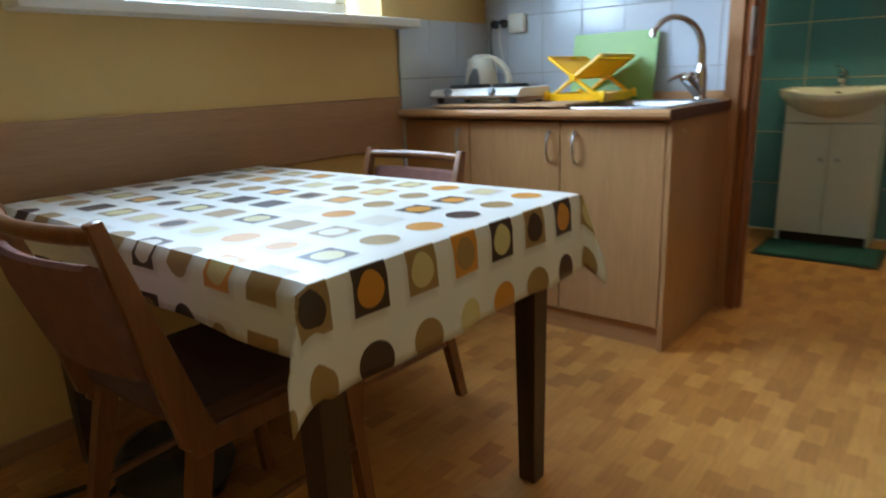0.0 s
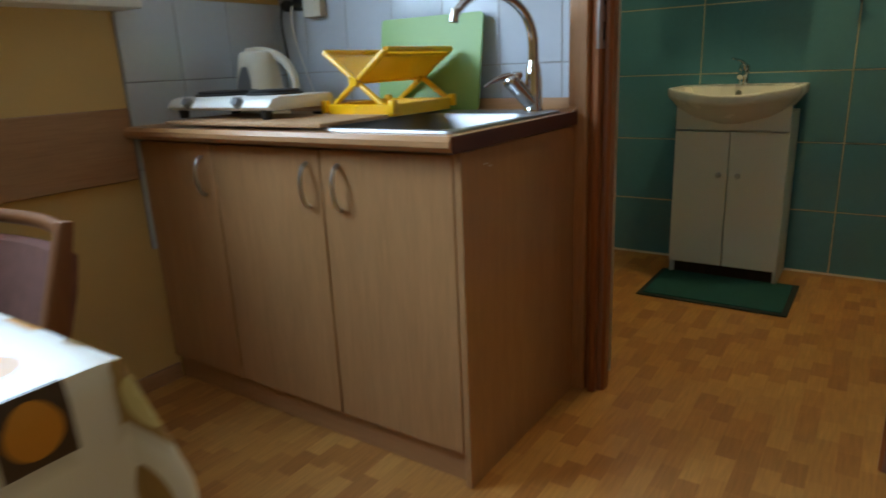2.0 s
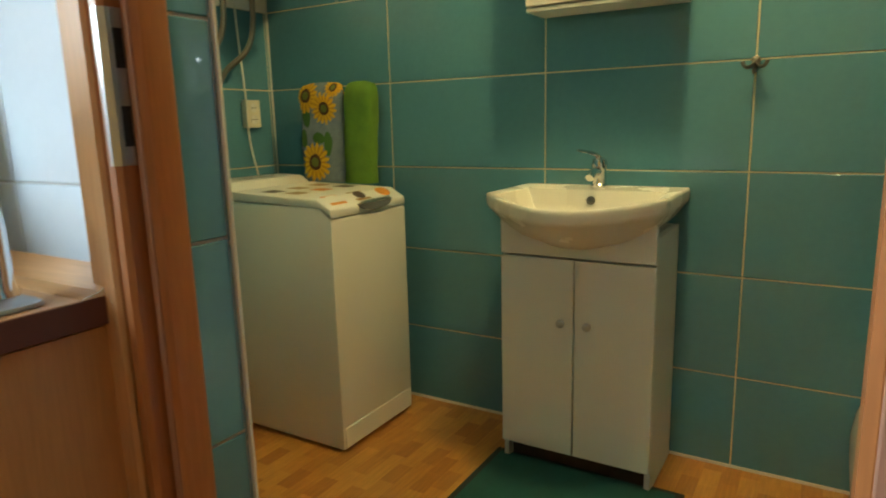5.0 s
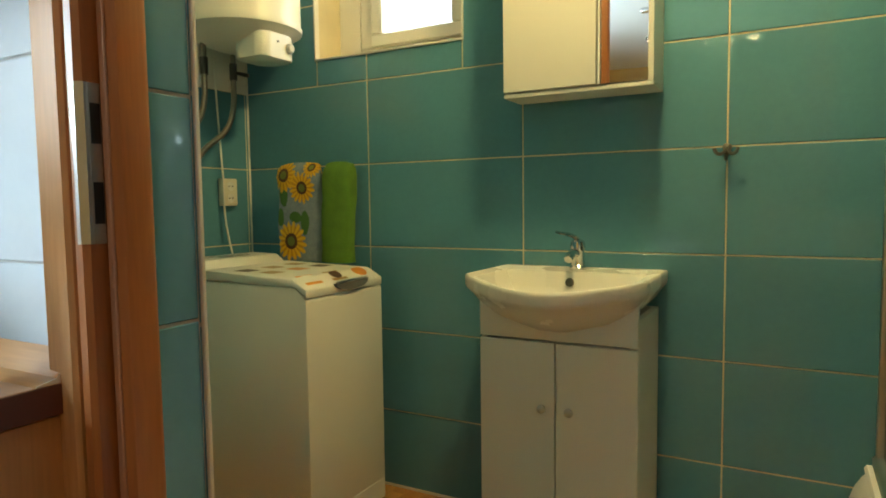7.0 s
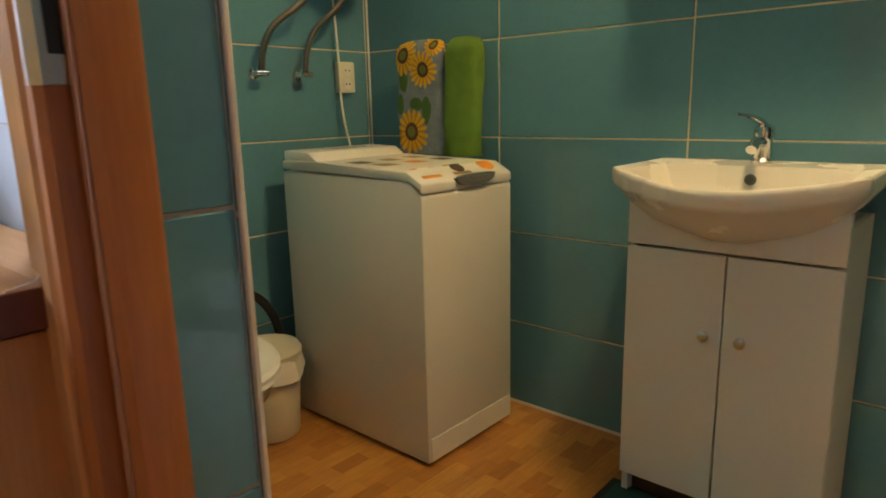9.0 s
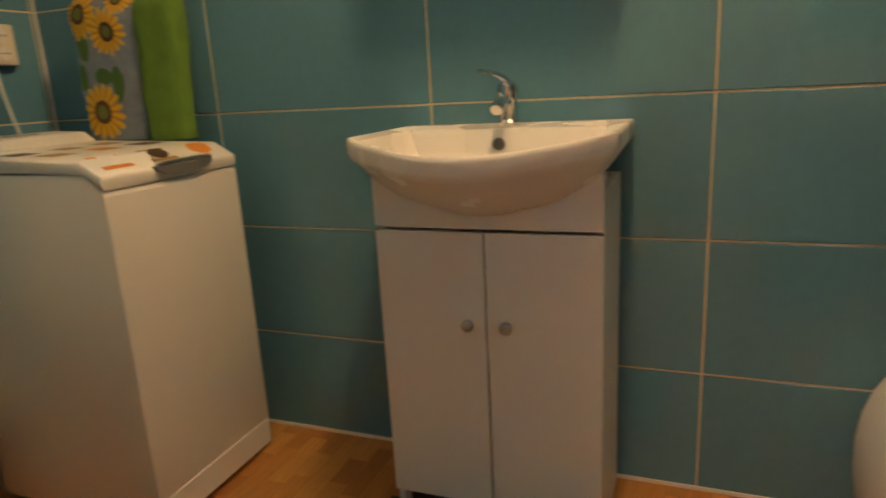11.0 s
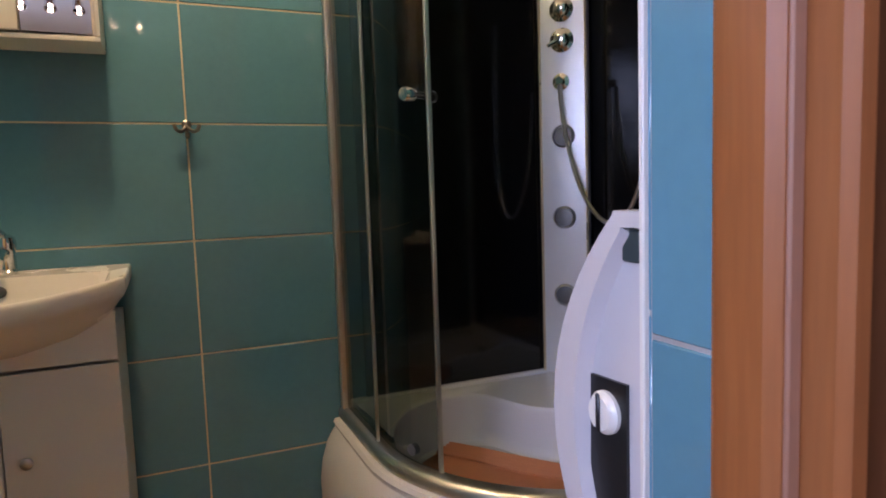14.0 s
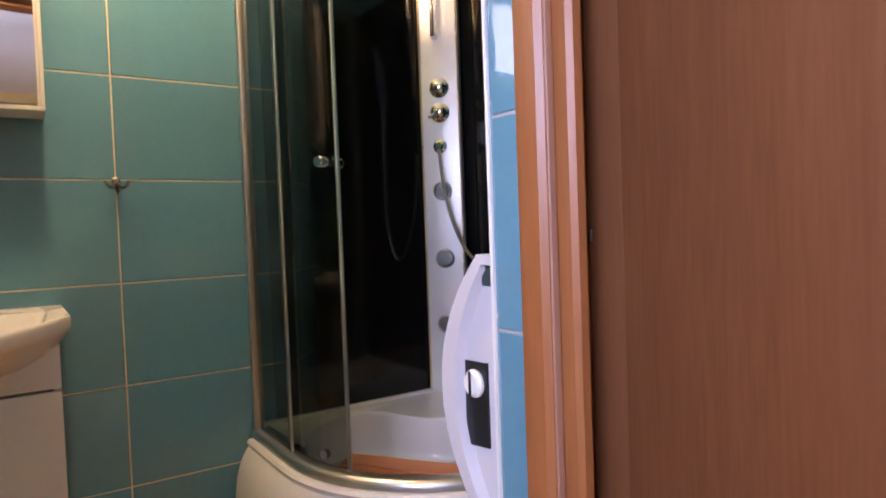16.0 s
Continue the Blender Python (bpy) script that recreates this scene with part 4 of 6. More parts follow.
# ---- table and cloth ----
TX0, TX1, TY0, TY1, TZ = -1.005, 0.148, 1.262, 2.035, 0.712
table = holder("dining_table", (-0.46, 1.65, 0), "dark-stained wooden dining table under a printed cloth", "table")
part("tabletop", box(TX0, TY0, TZ - 0.024, TX1, TY1, TZ - 0.002, 0.004), M_DARKWOOD, table)
part("apron", join(box(TX0 + 0.05, TY0 + 0.05, TZ - 0.11, TX1 - 0.06, TY0 + 0.07, TZ - 0.024, 0.002), box(TX0 + 0.05, TY1 - 0.07, TZ - 0.11, TX1 - 0.06, TY1 - 0.05, TZ - 0.024, 0.002), box(TX0 + 0.05, TY0 + 0.07, TZ - 0.11, TX0 + 0.07, TY1 - 0.07, TZ - 0.024, 0.002), box(TX1 - 0.08, TY0 + 0.07, TZ - 0.11, TX1 - 0.06, TY1 - 0.07, TZ - 0.024, 0.002)), M_DARKWOOD, table)


def taper_leg(x, y, top_z, s0, s1):
    return skin([[(x + a * s1, y + c * s1, 0.0) for a, c in ((-1, -1), (1, -1), (1, 1), (-1, 1))], [(x + a * s0, y + c * s0, top_z) for a, c in ((-1, -1), (1, -1), (1, 1), (-1, 1))]], True, True)


for x in (TX0 + 0.07, TX1 - 0.072):
    for y in (TY0 + 0.07, TY1 - 0.075):
        part("leg", taper_leg(x, y, TZ - 0.024, 0.030, 0.022), M_DARKWOOD, table)


def tablecloth():
    """An oilcloth with overhang, rounded edges and hanging corner folds; UV in metres."""
    bm = bmesh.new()
    uvl = bm.loops.layers.uv.new("UVMap")
    drop_x, drop_y, N = 0.182, 0.105, 0.0150
    us = np.arange(TX0 - 0.012, TX1 + drop_x + 1e-6, N)
    vs = np.arange(TY0 - drop_y, TY1 + drop_y + 1e-6, N)

    def place(u, v):
        du = max(0.0, u - TX1)
        dv = TY0 - v if v < TY0 else (v - TY1 if v > TY1 else 0.0)
        sv = -1 if v < TY0 else 1
        x, y = min(u, TX1), min(max(v, TY0), TY1)
        z = TZ + 0.0015
        r = 0.012
        wave = 0.006 * math.sin(v * 17 + 0.6) + 0.003 * math.sin(v * 41)
        wave2 = 0.006 * math.sin(u * 15 + 1.0)
        if du and not dv:
            a = min(du / r, 1.0)
            x += r * math.sin(a * math.pi / 2) + 0.10 * max(0, du - r) * 0.5 + wave * du / drop_x
            z -= r * (1 - math.cos(a * math.pi / 2)) + max(0, du - r * 0.8)
        elif dv and not du:
            a = min(dv / r, 1.0)
            y += sv * (r * math.sin(a * math.pi / 2) + 0.04 * max(0, dv - r) + wave2 * dv / drop_y)
            z -= r * (1 - math.cos(a * math.pi / 2)) + max(0, dv - r * 0.8)
        elif du and dv:
            rr = math.hypot(du, dv)
            an = math.atan2(dv, du)
            out = r + 0.05 * rr + (0.34 if sv > 0 else 0.06) * rr * math.sin(2 * an) ** 2
            x += out * math.cos(an)
            y += sv * out * math.sin(an) - (0.50 * dv * math.cos(an) if sv < 0 else 0.0)
            z -= max(0, rr * (1 + (0.17 if sv > 0 else 0.02) * math.sin(2 * an) ** 2) - 0.004)
        return (x, y, z)

    grid = [[bm.verts.new(place(u, v)) for v in vs] for u in us]
    for i in range(len(us) - 1):
        for j in range(len(vs) - 1):
            f = bm.faces.new((grid[i][j], grid[i + 1][j], grid[i + 1][j + 1], grid[i][j + 1]))
            for lp, (a, c) in zip(f.loops, ((i, j), (i + 1, j), (i + 1, j + 1), (i, j + 1))):
                lp[uvl].uv = (us[a], vs[c])
    return bm


cloth = thing("tablecloth", tablecloth(), M_CLOTH, "white oilcloth printed with brown, orange and cream squares and discs", "tablecloth")
sol = cloth.modifiers.new("thickness", "SOLIDIFY")
sol.thickness, sol.offset = 0.0012, 1.0

# ---- chairs ----


def chair(at, turn, label, lift=0.0):
    """Chair with slanted back posts, built facing +y with its back top at y = 0."""
    c = holder("dining_chair", (0, 0, 0), label, "chair", "chairs at the table")
    w = 0.185
    for s in (-1, 1):
        x = s * w
        part("back_post", prism([(-0.014, 0.796), (0.010, 0.800), (0.125, 0.445), (0.145, 0.40), (0.115, 0.375), (0.075, 0.40)], x - 0.011, x + 0.011, "x", 0.004), M_CHAIRWOOD, c)
        part("back_leg", skin([[(x + a * 0.013 - s * 0.004, 0.06 + b_ * 0.015 - 0.03, 0) for a, b_ in ((-1, -1), (1, -1), (1, 1), (-1, 1))], [(x + a * 0.015 - s * 0.02, 0.125 + b_ * 0.02, 0.41) for a, b_ in ((-1, -1), (1, -1), (1, 1), (-1, 1))]], True, True), M_CHAIRWOOD, c)
        part("front_leg", skin([[(x + a * 0.012, 0.49 + b_ * 0.012, 0) for a, b_ in ((-1, -1), (1, -1), (1, 1), (-1, 1))], [(x + a * 0.018 - s * 0.01, 0.45 + b_ * 0.018, 0.40) for a, b_ in ((-1, -1), (1, -1), (1, 1), (-1, 1))]], True, True), M_CHAIRWOOD, c)
        part("seat_rail", box(x - 0.012, 0.09, 0.375, x + 0.012, 0.50, 0.42, 0.004), M_CHAIRWOOD, c)
        part("stretcher", tube([(x - s * 0.012, 0.08, 0.20), (x, 0.47, 0.21)], 0.009, 8), M_CHAIRWOOD, c)
    rail = [Vector((u * w, 0.002 - 0.034 * (1 - u * u), 0.776)) for u in (i / 6 - 1 for i in range(13))]
    part("top_rail", tube(rail, 0.0145, 10), M_CHAIRWOOD, c)
    part("seat_rail", box(-w, 0.485, 0.375, w, 0.505, 0.42, 0.004), M_CHAIRWOOD, c)
    pad = []
    for z, y, t_ in ((0.735, -0.012, 0.004), (0.728, -0.010, 0.018), (0.66, 0.006, 0.022), (0.57, 0.036, 0.022), (0.535, 0.046, 0.018), (0.528, 0.048, 0.004)):
        ring = [(u * 0.168, y - 0.022 * (1 - u * u) - t_ * 0.6, z) for u in (i / 5 - 1 for i in range(11))] + [(-u * 0.168, y - 0.022 * (1 - u * u) + t_ * 0.8, z) for u in (i / 5 - 1 for i in range(11))]
        pad.append(ring)
    part("backrest", skin(pad, True, True), M_STRIPE, c, "padded pinkish striped backrest")
    st = []
    for inset, z in ((0.0, 0.418), (-0.004, 0.432), (0.006, 0.452), (0.04, 0.462), (0.12, 0.464)):
        st.append([(x, y, z) for x, y in rrect(-w - 0.004 + inset, 0.095 + inset, w + 0.004 - inset, 0.515 - inset, 0.03, 3)])
    part("seat", skin(st, True, True), M_SEAT, c, "flat brown upholstered seat")
    c.matrix_world = pose(*at, 0, 0, turn)
    c.scale = (1, 1, 1 + lift)
    return c


chair((-0.300, 1.108, 0), 2, "brown wooden chair with padded back pushed under the table end")
chair((-0.515, 2.238, 0), 180, "brown wooden chair with padded back between table and cabinets", -0.04)

# bag and strap on the floor by the wall
bag = holder("bag", (-0.85, 1.25, 0), "black soft bag with a strap lying under the chair", "bag")
rows = []
for i, (k, z) in enumerate(((0.8, 0.0), (1.0, 0.02), (1.08, 0.05), (0.95, 0.09), (0.7, 0.115), (0.3, 0.10))):
    rows.append([(-0.66 + 0.17 * k * math.cos(a) + 0.012 * math.sin(3 * a + i), 1.42 + 0.13 * k * math.sin(a) + 0.012 * math.cos(4 * a + i), z) for a in (2 * math.pi * j / 20 for j in range(20))])
part("body", skin(rows, True, True), M_BLACK, bag)
part("strap", tube(bezier((-0.70, 1.32, 0.06), (-0.80, 1.15, 0.02), (-0.80, 1.25, 0.008), (-1.02, 0.75, 0.010), 16), 0.008, 6), M_BLACK, bag)
part("strap", tube(bezier((-0.72, 1.34, 0.05), (-0.62, 1.20, 0.01), (-0.75, 1.15, 0.01), (-0.85, 0.80, 0.010), 16), 0.008, 6), M_BLACK, bag)

# ---- bathroom: vanity ----
vanity = holder("vanity_cabinet", (0.24, 4.85, 0), "white lacquered washbasin cabinet with two doors", "vanity cabinet")
vx0, vx1, vy0, vy1 = 0.010, 0.462, 4.715, 4.972
part("side_panel", box(vx0, vy0, 0.0, vx0 + 0.016, vy1, 0.74, 0.001), M_LACQ, vanity)
part("side_panel", box(vx1 - 0.016, vy0, 0.0, vx1, vy1, 0.74, 0.001), M_LACQ, vanity)
part("bottom_panel", box(vx0 + 0.016, vy0, 0.075, vx1 - 0.016, vy1, 0.09, 0.001), M_LACQ, vanity)
part("back_panel", box(vx0 + 0.016, vy1 - 0.01, 0.09, vx1 - 0.016, vy1, 0.74, 0.001), M_LACQ, vanity)
part("fascia", box(vx0, vy0 - 0.016, 0.668, vx1, vy0, 0.775, 0.002), M_LACQ, vanity)
part("recess", box(vx0 + 0.016, vy0 + 0.03, 0.0, vx1 - 0.016, vy0 + 0.045, 0.075, 0.0), M_DARKWOOD, vanity, "dark recessed plinth board")
xm = 0.2375
for a, c, kx_ in ((vx0, xm - 0.0015, 0.203), (xm + 0.0015, vx1, 0.281)):
    d = part("door", box(a, vy0 - 0.016, 0.066, c, vy0 - 0.001, 0.662, 0.002), M_LACQ, vanity)
    part("knob", lathe([(0.006, 0), (0.006, 0.010), (0.012, 0.014), (0.012, 0.020), (0.006, 0.024)], (kx_, vy0 - 0.016, 0.478), 16, (0, -1, 0)), M_STEEL, d, "small round metal knob")

basin = holder("washbasin", (0.23, 4.8, 0.85), "white ceramic washbasin with a bowed front", "washbasin")
bx0, bx1, byb, BZ = -0.025, 0.487, 4.975, 0.848
RIM_DIP = 0.026


def basin_outline(k, drop, n=14):
    """Outline of the basin: a straight back and a bowed front, drawn in by k."""
    cx = (bx0 + bx1) / 2
    hw = (bx1 - bx0) / 2
    pts = []
    for i in range(2 * n + 1):
        u = i / n - 1
        front = 4.655 - 0.105 * math.cos(u * math.pi / 2) ** 1.2 + 0.022 * abs(u) ** 14
        sink_ = RIM_DIP * math.cos(u * math.pi / 2) * min(1.0, max(0.0, (0.12 - (BZ - drop)) / 0.08))
        pts.append((cx + u * hw * k, byb - (byb - front) * (0.35 + 0.65 * k), drop - sink_))
    pts.append((cx + hw * k, byb, drop))
    pts.append((cx - hw * k, byb, drop))
    return pts


rows = [basin_outline(k, BZ - d) for k, d in ((0.30, 0.160), (0.50, 0.151), (0.71, 0.122), (0.86, 0.082), (0.95, 0.050), (0.985, 0.040), (0.998, 0.030), (1.0, 0.010), (0.996, 0.003), (0.985, 0.0))]
bm = skin(rows, True)
bm.verts.ensure_lookup_table()
n0 = len(rows[0])
bm.faces.new(bm.verts[:n0])
last = bm.verts[-n0:]
cxm, cym = (bx0 + bx1) / 2, 4.735
hollow = []
for k, d in ((1.0, 0.006), (0.96, 0.020), (0.90, 0.05), (0.70, 0.10), (0.35, 0.122), (0.08, 0.125)):
    ring = []
    for i in range(2 * 14 + 1):
        u = i / 14 - 1
        front = 4.655 - 0.105 * math.cos(u * math.pi / 2) ** 1.2 + 0.020
        ring.append((cxm + u * 0.228 * k, cym + (front - cym) * k, BZ - d - RIM_DIP * math.cos(u * math.pi / 2) * min(1.0, max(0.0, (k - 0.6) / 0.3))))
    for u in (1.0, -1.0):
        ring.append((cxm + u * 0.215 * k, cym + (4.885 - cym) * k, BZ - d))
    hollow.append(ring)
vs = [[bm.verts.new(p) for p in ring] for ring in hollow]
chain = [list(last)] + vs
for a, c in zip(chain, chain[1:]):
    for k in range(n0):
        bm.faces.new((a[k], a[(k + 1) % n0], c[(k + 1) % n0], c[k]))
bm.faces.new(vs[-1])
part("bowl", bm, M_CERAMIC, basin)
part("overflow", lathe([(0.013, -0.004), (0.013, 0.003), (0.009, 0.004), (0.008, 0.0015)], (0.226, 4.868, 0.812), 16, (0, -1, 0.25)), M_HOOKMETAL, basin)
btap = holder("basin_tap", (0.232, 4.93, 0.85), "chrome single-lever basin mixer tap", "tap")
part("body", lathe([(0.026, -0.003), (0.026, 0.004), (0.021, 0.010), (0.020, 0.050), (0.024, 0.066), (0.021, 0.082), (0.010, 0.090)], (0.232, 4.928, 0.848), 20), M_CHROME, btap)
part("spout", tube(bezier((0.232, 4.92, 0.892), (0.232, 4.88, 0.905), (0.232, 4.86, 0.900), (0.232, 4.835, 0.882), 8), 0.0125, 10), M_CHROME, btap)
part("lever", tube(bezier((0.232, 4.928, 0.934), (0.225, 4.91, 0.953), (0.21, 4.88, 0.955), (0.192, 4.845, 0.962), 8), 0.008, 8, 0.004), M_CHROME, btap)

mat = holder("bath_mat", (0.26, 4.55, 0), "dark green pile mat with a black rubber border", "mat")
part("border", box(-0.030, 4.352, 0.0005, 0.553, 4.752, 0.006, 0.002), M_RUBBER, mat)
part("mat_surface", box(-0.008, 4.374, 0.006, 0.531, 4.730, 0.011, 0.002), M_MATGREEN, mat)

# mirror cabinet
mc = holder("mirror_cabinet", (0.24, 4.9, 1.36), "white wall cabinet with a narrow mirror door", "mirror cabinet")
mx0, mx1, my0, mz0, mz1 = 0.030, 0.462, 4.850, 1.362, 1.92
part("body", join(box(mx0, my0, mz0 + 0.012, mx0 + 0.014, 4.974, mz1, 0.001), box(mx1 - 0.014, my0, mz0 + 0.012, mx1, 4.974, mz1, 0.001), box(mx0, my0 - 0.012, mz0, mx1 + 0.006, 4.974, mz0 + 0.012, 0.002), box(mx0, my0, mz1 - 0.014, mx1, 4.974, mz1, 0.001), box(mx0 + 0.014, 4.962, mz0 + 0.012, mx1 - 0.014, 4.974, mz1 - 0.014, 0.0), box(mx1 - 0.004, my0 - 0.014, mz0 + 0.012, mx1 + 0.006, 4.974, mz1, 0.001)), M_LACQ, mc)
d = part("door", box(mx0, my0 - 0.016, mz0 + 0.016, 0.312, my0 - 0.001, mz1 - 0.004, 0.002), M_LACQ, mc)
part("mirror", prism([(0.316, my0 - 0.016), (0.452, my0 - 0.0086), (0.452, my0 - 0.001), (0.316, my0 - 0.001)], mz0 + 0.016, mz1 - 0.004, "z"), M_MIRROR, mc, "narrow mirror")

# wall hook
hook = holder("wall_hook", (0.64, BACK, 1.19), "small metal double hook on the tile joint", "hook")
part("plate", lathe([(0.012, 0.001), (0.012, 0.006), (0.006, 0.010)], (0.640, BACK, 1.195), 14, (0, -1, 0)), M_HOOKMETAL, hook)
for s in (-1, 1):
    part("prong", tube(bezier((0.640, BACK - 0.008, 1.192), (0.640 + s * 0.012, BACK - 0.030, 1.168), (0.640 + s * 0.026, BACK - 0.038, 1.172), (0.640 + s * 0.030, BACK - 0.034, 1.192), 8), 0.0048, 8), M_HOOKMETAL, hook)
part("prong", tube(bezier((0.640, BACK - 0.008, 1.188), (0.640, BACK - 0.016, 1.165), (0.640, BACK - 0.036, 1.150), (0.640, BACK - 0.040, 1.172), 8), 0.0048, 8), M_HOOKMETAL, hook)

# ---- washing machine ----
wm = holder("washing_machine", (-0.75, 4.67, 0), "white top-loading washing machine with printed stickers on the lid", "washing machine")
wx0, wx1, wy0_, wy1_ = -1.045, -0.452, 4.478, 4.876
part("body", prism([(wx0, 0.010), (wx1, 0.010), (wx1, 0.766), (wx1 - 0.042, 0.806), (wx0, 0.810)], wy0_, wy1_, "y", 0.007), M_WHITE, wm)
part("kick_strip", box(wx1 - 0.004, wy0_ + 0.01, 0.014, wx1 + 0.003, wy1_ - 0.01, 0.085, 0.002), M_WHITE, wm)
part("lid", prism([(wx0, 0.815), (wx1 - 0.040, 0.811), (wx1 + 0.001, 0.771), (wx1 + 0.001, 0.800), (wx1 - 0.055, 0.832), (wx0 + 0.17, 0.842), (wx0 + 0.16, 0.842), (wx0, 0.842)], wy0_, wy1_, "y", 0.006), M_WHITE, wm)
part("control_panel", prism([(wx0, 0.842), (wx0 + 0.16, 0.842), (wx0 + 0.12, 0.868), (wx0, 0.872)], wy0_ + 0.01, wy1_ - 0.01, "y", 0.004), M_WHITE, wm)
part("legend", join(box(wx0 + 0.05, wy0_ + 0.10, 0.8715, wx0 + 0.06, wy0_ + 0.30, 0.8722, 0), box(wx0 + 0.08, wy0_ + 0.14, 0.8705, wx0 + 0.088, wy0_ + 0.28, 0.8715, 0)), M_GREYPL, wm)
part("handle", prism([(4.612, 0.804), (4.782, 0.804)] + [(4.697 + 0.085 * math.cos(math.pi * j / 12), 0.800 - 0.022 * math.sin(math.pi * j / 12)) for j in range(13)], wx1 - 0.012, wx1 + 0.010, "x", 0.002), M_GREYPL, wm, "dark grey grip")
part("handle_lip", tube([(wx1 + 0.008, 4.697 + 0.083 * math.cos(math.pi * j / 12), 0.806 + 0.004 * math.sin(math.pi * j / 12)) for j in range(13)], 0.004, 8), M_STEEL, wm, "silvery lip of the grip")


def sticker(x, y, w, h, m):
    t_ = (x - (wx0 + 0.17)) / (wx1 - 0.055 - wx0 - 0.17)
    za, zb = (0.842 - 0.010 * (t_ - w / 0.74), 0.842 - 0.010 * (t_ + w / 0.74))
    if x + w / 2 > wx1 - 0.055:
        za, zb = 0.8325, 0.8325 - (x + w / 2 - wx1 + 0.055) * 0.57
    bm = bmesh.new()
    f = [bm.verts.new(p) for p in ((x - w / 2, y - h / 2, za + 0.0012), (x + w / 2, y - h / 2, zb + 0.0012), (x + w / 2, y + h / 2, zb + 0.0012), (x - w / 2, y + h / 2, za + 0.0012))]
    bm.faces.new(f)
    part("sticker", bm, m, wm, "printed square sticker")


for x, y, m in ((-0.66, 4.56, M_STICK_T), (-0.66, 4.68, M_STICK_O), (-0.66, 4.80, M_STICK_B), (-0.76, 4.55, M_STICK_B), (-0.76, 4.67, M_STICK_T), (-0.77, 4.79, M_STICK_T)):
    sticker(x, y, 0.062, 0.062, m)


def slope_print(y, w, x0, x1, lift, m, disc=False):
    """A print on the sloping front of the lid."""
    bm = bmesh.new()
    n = 20 if disc else 4
    pts = []
    for k in range(n):
        a = 2 * math.pi * (k + 0.5) / n
        sx, sy = (math.cos(a), math.sin(a)) if disc else (math.copysign(1, math.cos(a)), math.copysign(1, math.sin(a)))
        x = (x0 + x1) / 2 + (x1 - x0) / 2 * sx
        pts.append(bm.verts.new((x, y + w / 2 * sy, min(0.8335, 0.832 - 0.571 * (x - wx1 + 0.055)) + lift)))
    bm.faces.new(pts)
    part("sticker", bm, m, wm, "printed sticker")


slope_print(4.545, 0.075, -0.520, -0.468, 0.0014, M_STICK_O)
slope_print(4.545, 0.046, -0.510, -0.478, 0.0022, M_WHITE)
slope_print(4.672, 0.075, -0.520, -0.468, 0.0014, M_STICK_T)
slope_print(4.672, 0.052, -0.512, -0.476, 0.0022, M_STICK_B, True)
slope_print(4.800, 0.066, -0.517, -0.470, 0.0014, M_STICK_O, True)


def hanging(x0, x1, y, z0, z1, thick, seed, slope=0.0):
    """A folded towel standing over a rod against the wall: soft, lumpy sides."""
    rows = []
    n = 12
    for k in range(15):
        v = k / 14
        z = z0 + (z1 - z0) * v
        r = thick * (1 - 0.75 * max(0, v - 0.9) / 0.1)
        ring = []
        for j in range(2 * n):
            a = 2 * math.pi * j / (2 * n)
            sx = math.copysign(abs(math.cos(a)) ** 0.5, math.cos(a))
            sy = math.copysign(abs(math.sin(a)) ** 0.6, math.sin(a))
            w = noise.noise(Vector((j * 0.35, v * 4, seed))) * 0.010
            ring.append(((x0 + x1) / 2 + slope * (v - 0.5) + sx * ((x1 - x0) / 2 * (1 - 0.06 * max(0, v - 0.85) / 0.15) + w), y + sy * (r + w), z - (0.012 * abs(sx) ** 3 if k == 14 else 0)))
        rows.append(ring)
    return skin(rows, True, True)


thing("towel", hanging(-0.945, -0.735, 4.915, 0.841, 1.212, 0.028, 1.0), M_SUNFLOWER, "sunflower-print terry towel folded over against the tiles", "towel", "towels on the washing machine")
thing("towel", hanging(-0.725, -0.600, 4.915, 0.839, 1.208, 0.034, 5.0, 0.012), M_GTOWEL, "lime green terry towel folded beside the sunflower towel", "towel", "towels on the washing machine")

# ---- boiler and pipes ----
boiler = holder("water_heater", (-0.99, 4.6, 1.62), "white cylindrical electric water heater on the wall", "water heater")
hxc, hyc = -0.935, 4.738
part("tank", lathe([(0.03, 0.0), (0.10, 0.010), (0.165, 0.035), (0.190, 0.056), (0.207, 0.066), (0.210, 0.080), (0.205, 0.092), (0.205, 0.70), (0.18, 0.74), (0.08, 0.76), (0.001, 0.762)], (hxc, hyc, 1.598), 40), M_WHITE, boiler)
part("control_box", prism(rrect(hxc + 0.03, hyc - 0.085, hxc + 0.175, hyc + 0.085, 0.04), 1.555, 1.640, "z", 0.006), M_WHITE, boiler)
part("dial", lathe([(0.018, 0), (0.018, 0.008), (0.012, 0.014)], (hxc + 0.175, hyc + 0.045, 1.598), 16, (1, 0, 0)), M_WTRIM, boiler)
part("lamp", lathe([(0.004, 0), (0.004, 0.003)], (hxc + 0.175, hyc - 0.01, 1.612), 8, (1, 0, 0)), M_GREYPL, boiler)
part("bracket", box(LX + 0.001, hyc - 0.10, 1.70, LX + 0.045, hyc + 0.10, 1.80, 0.002), M_WTRIM, boiler, "white wall plate")
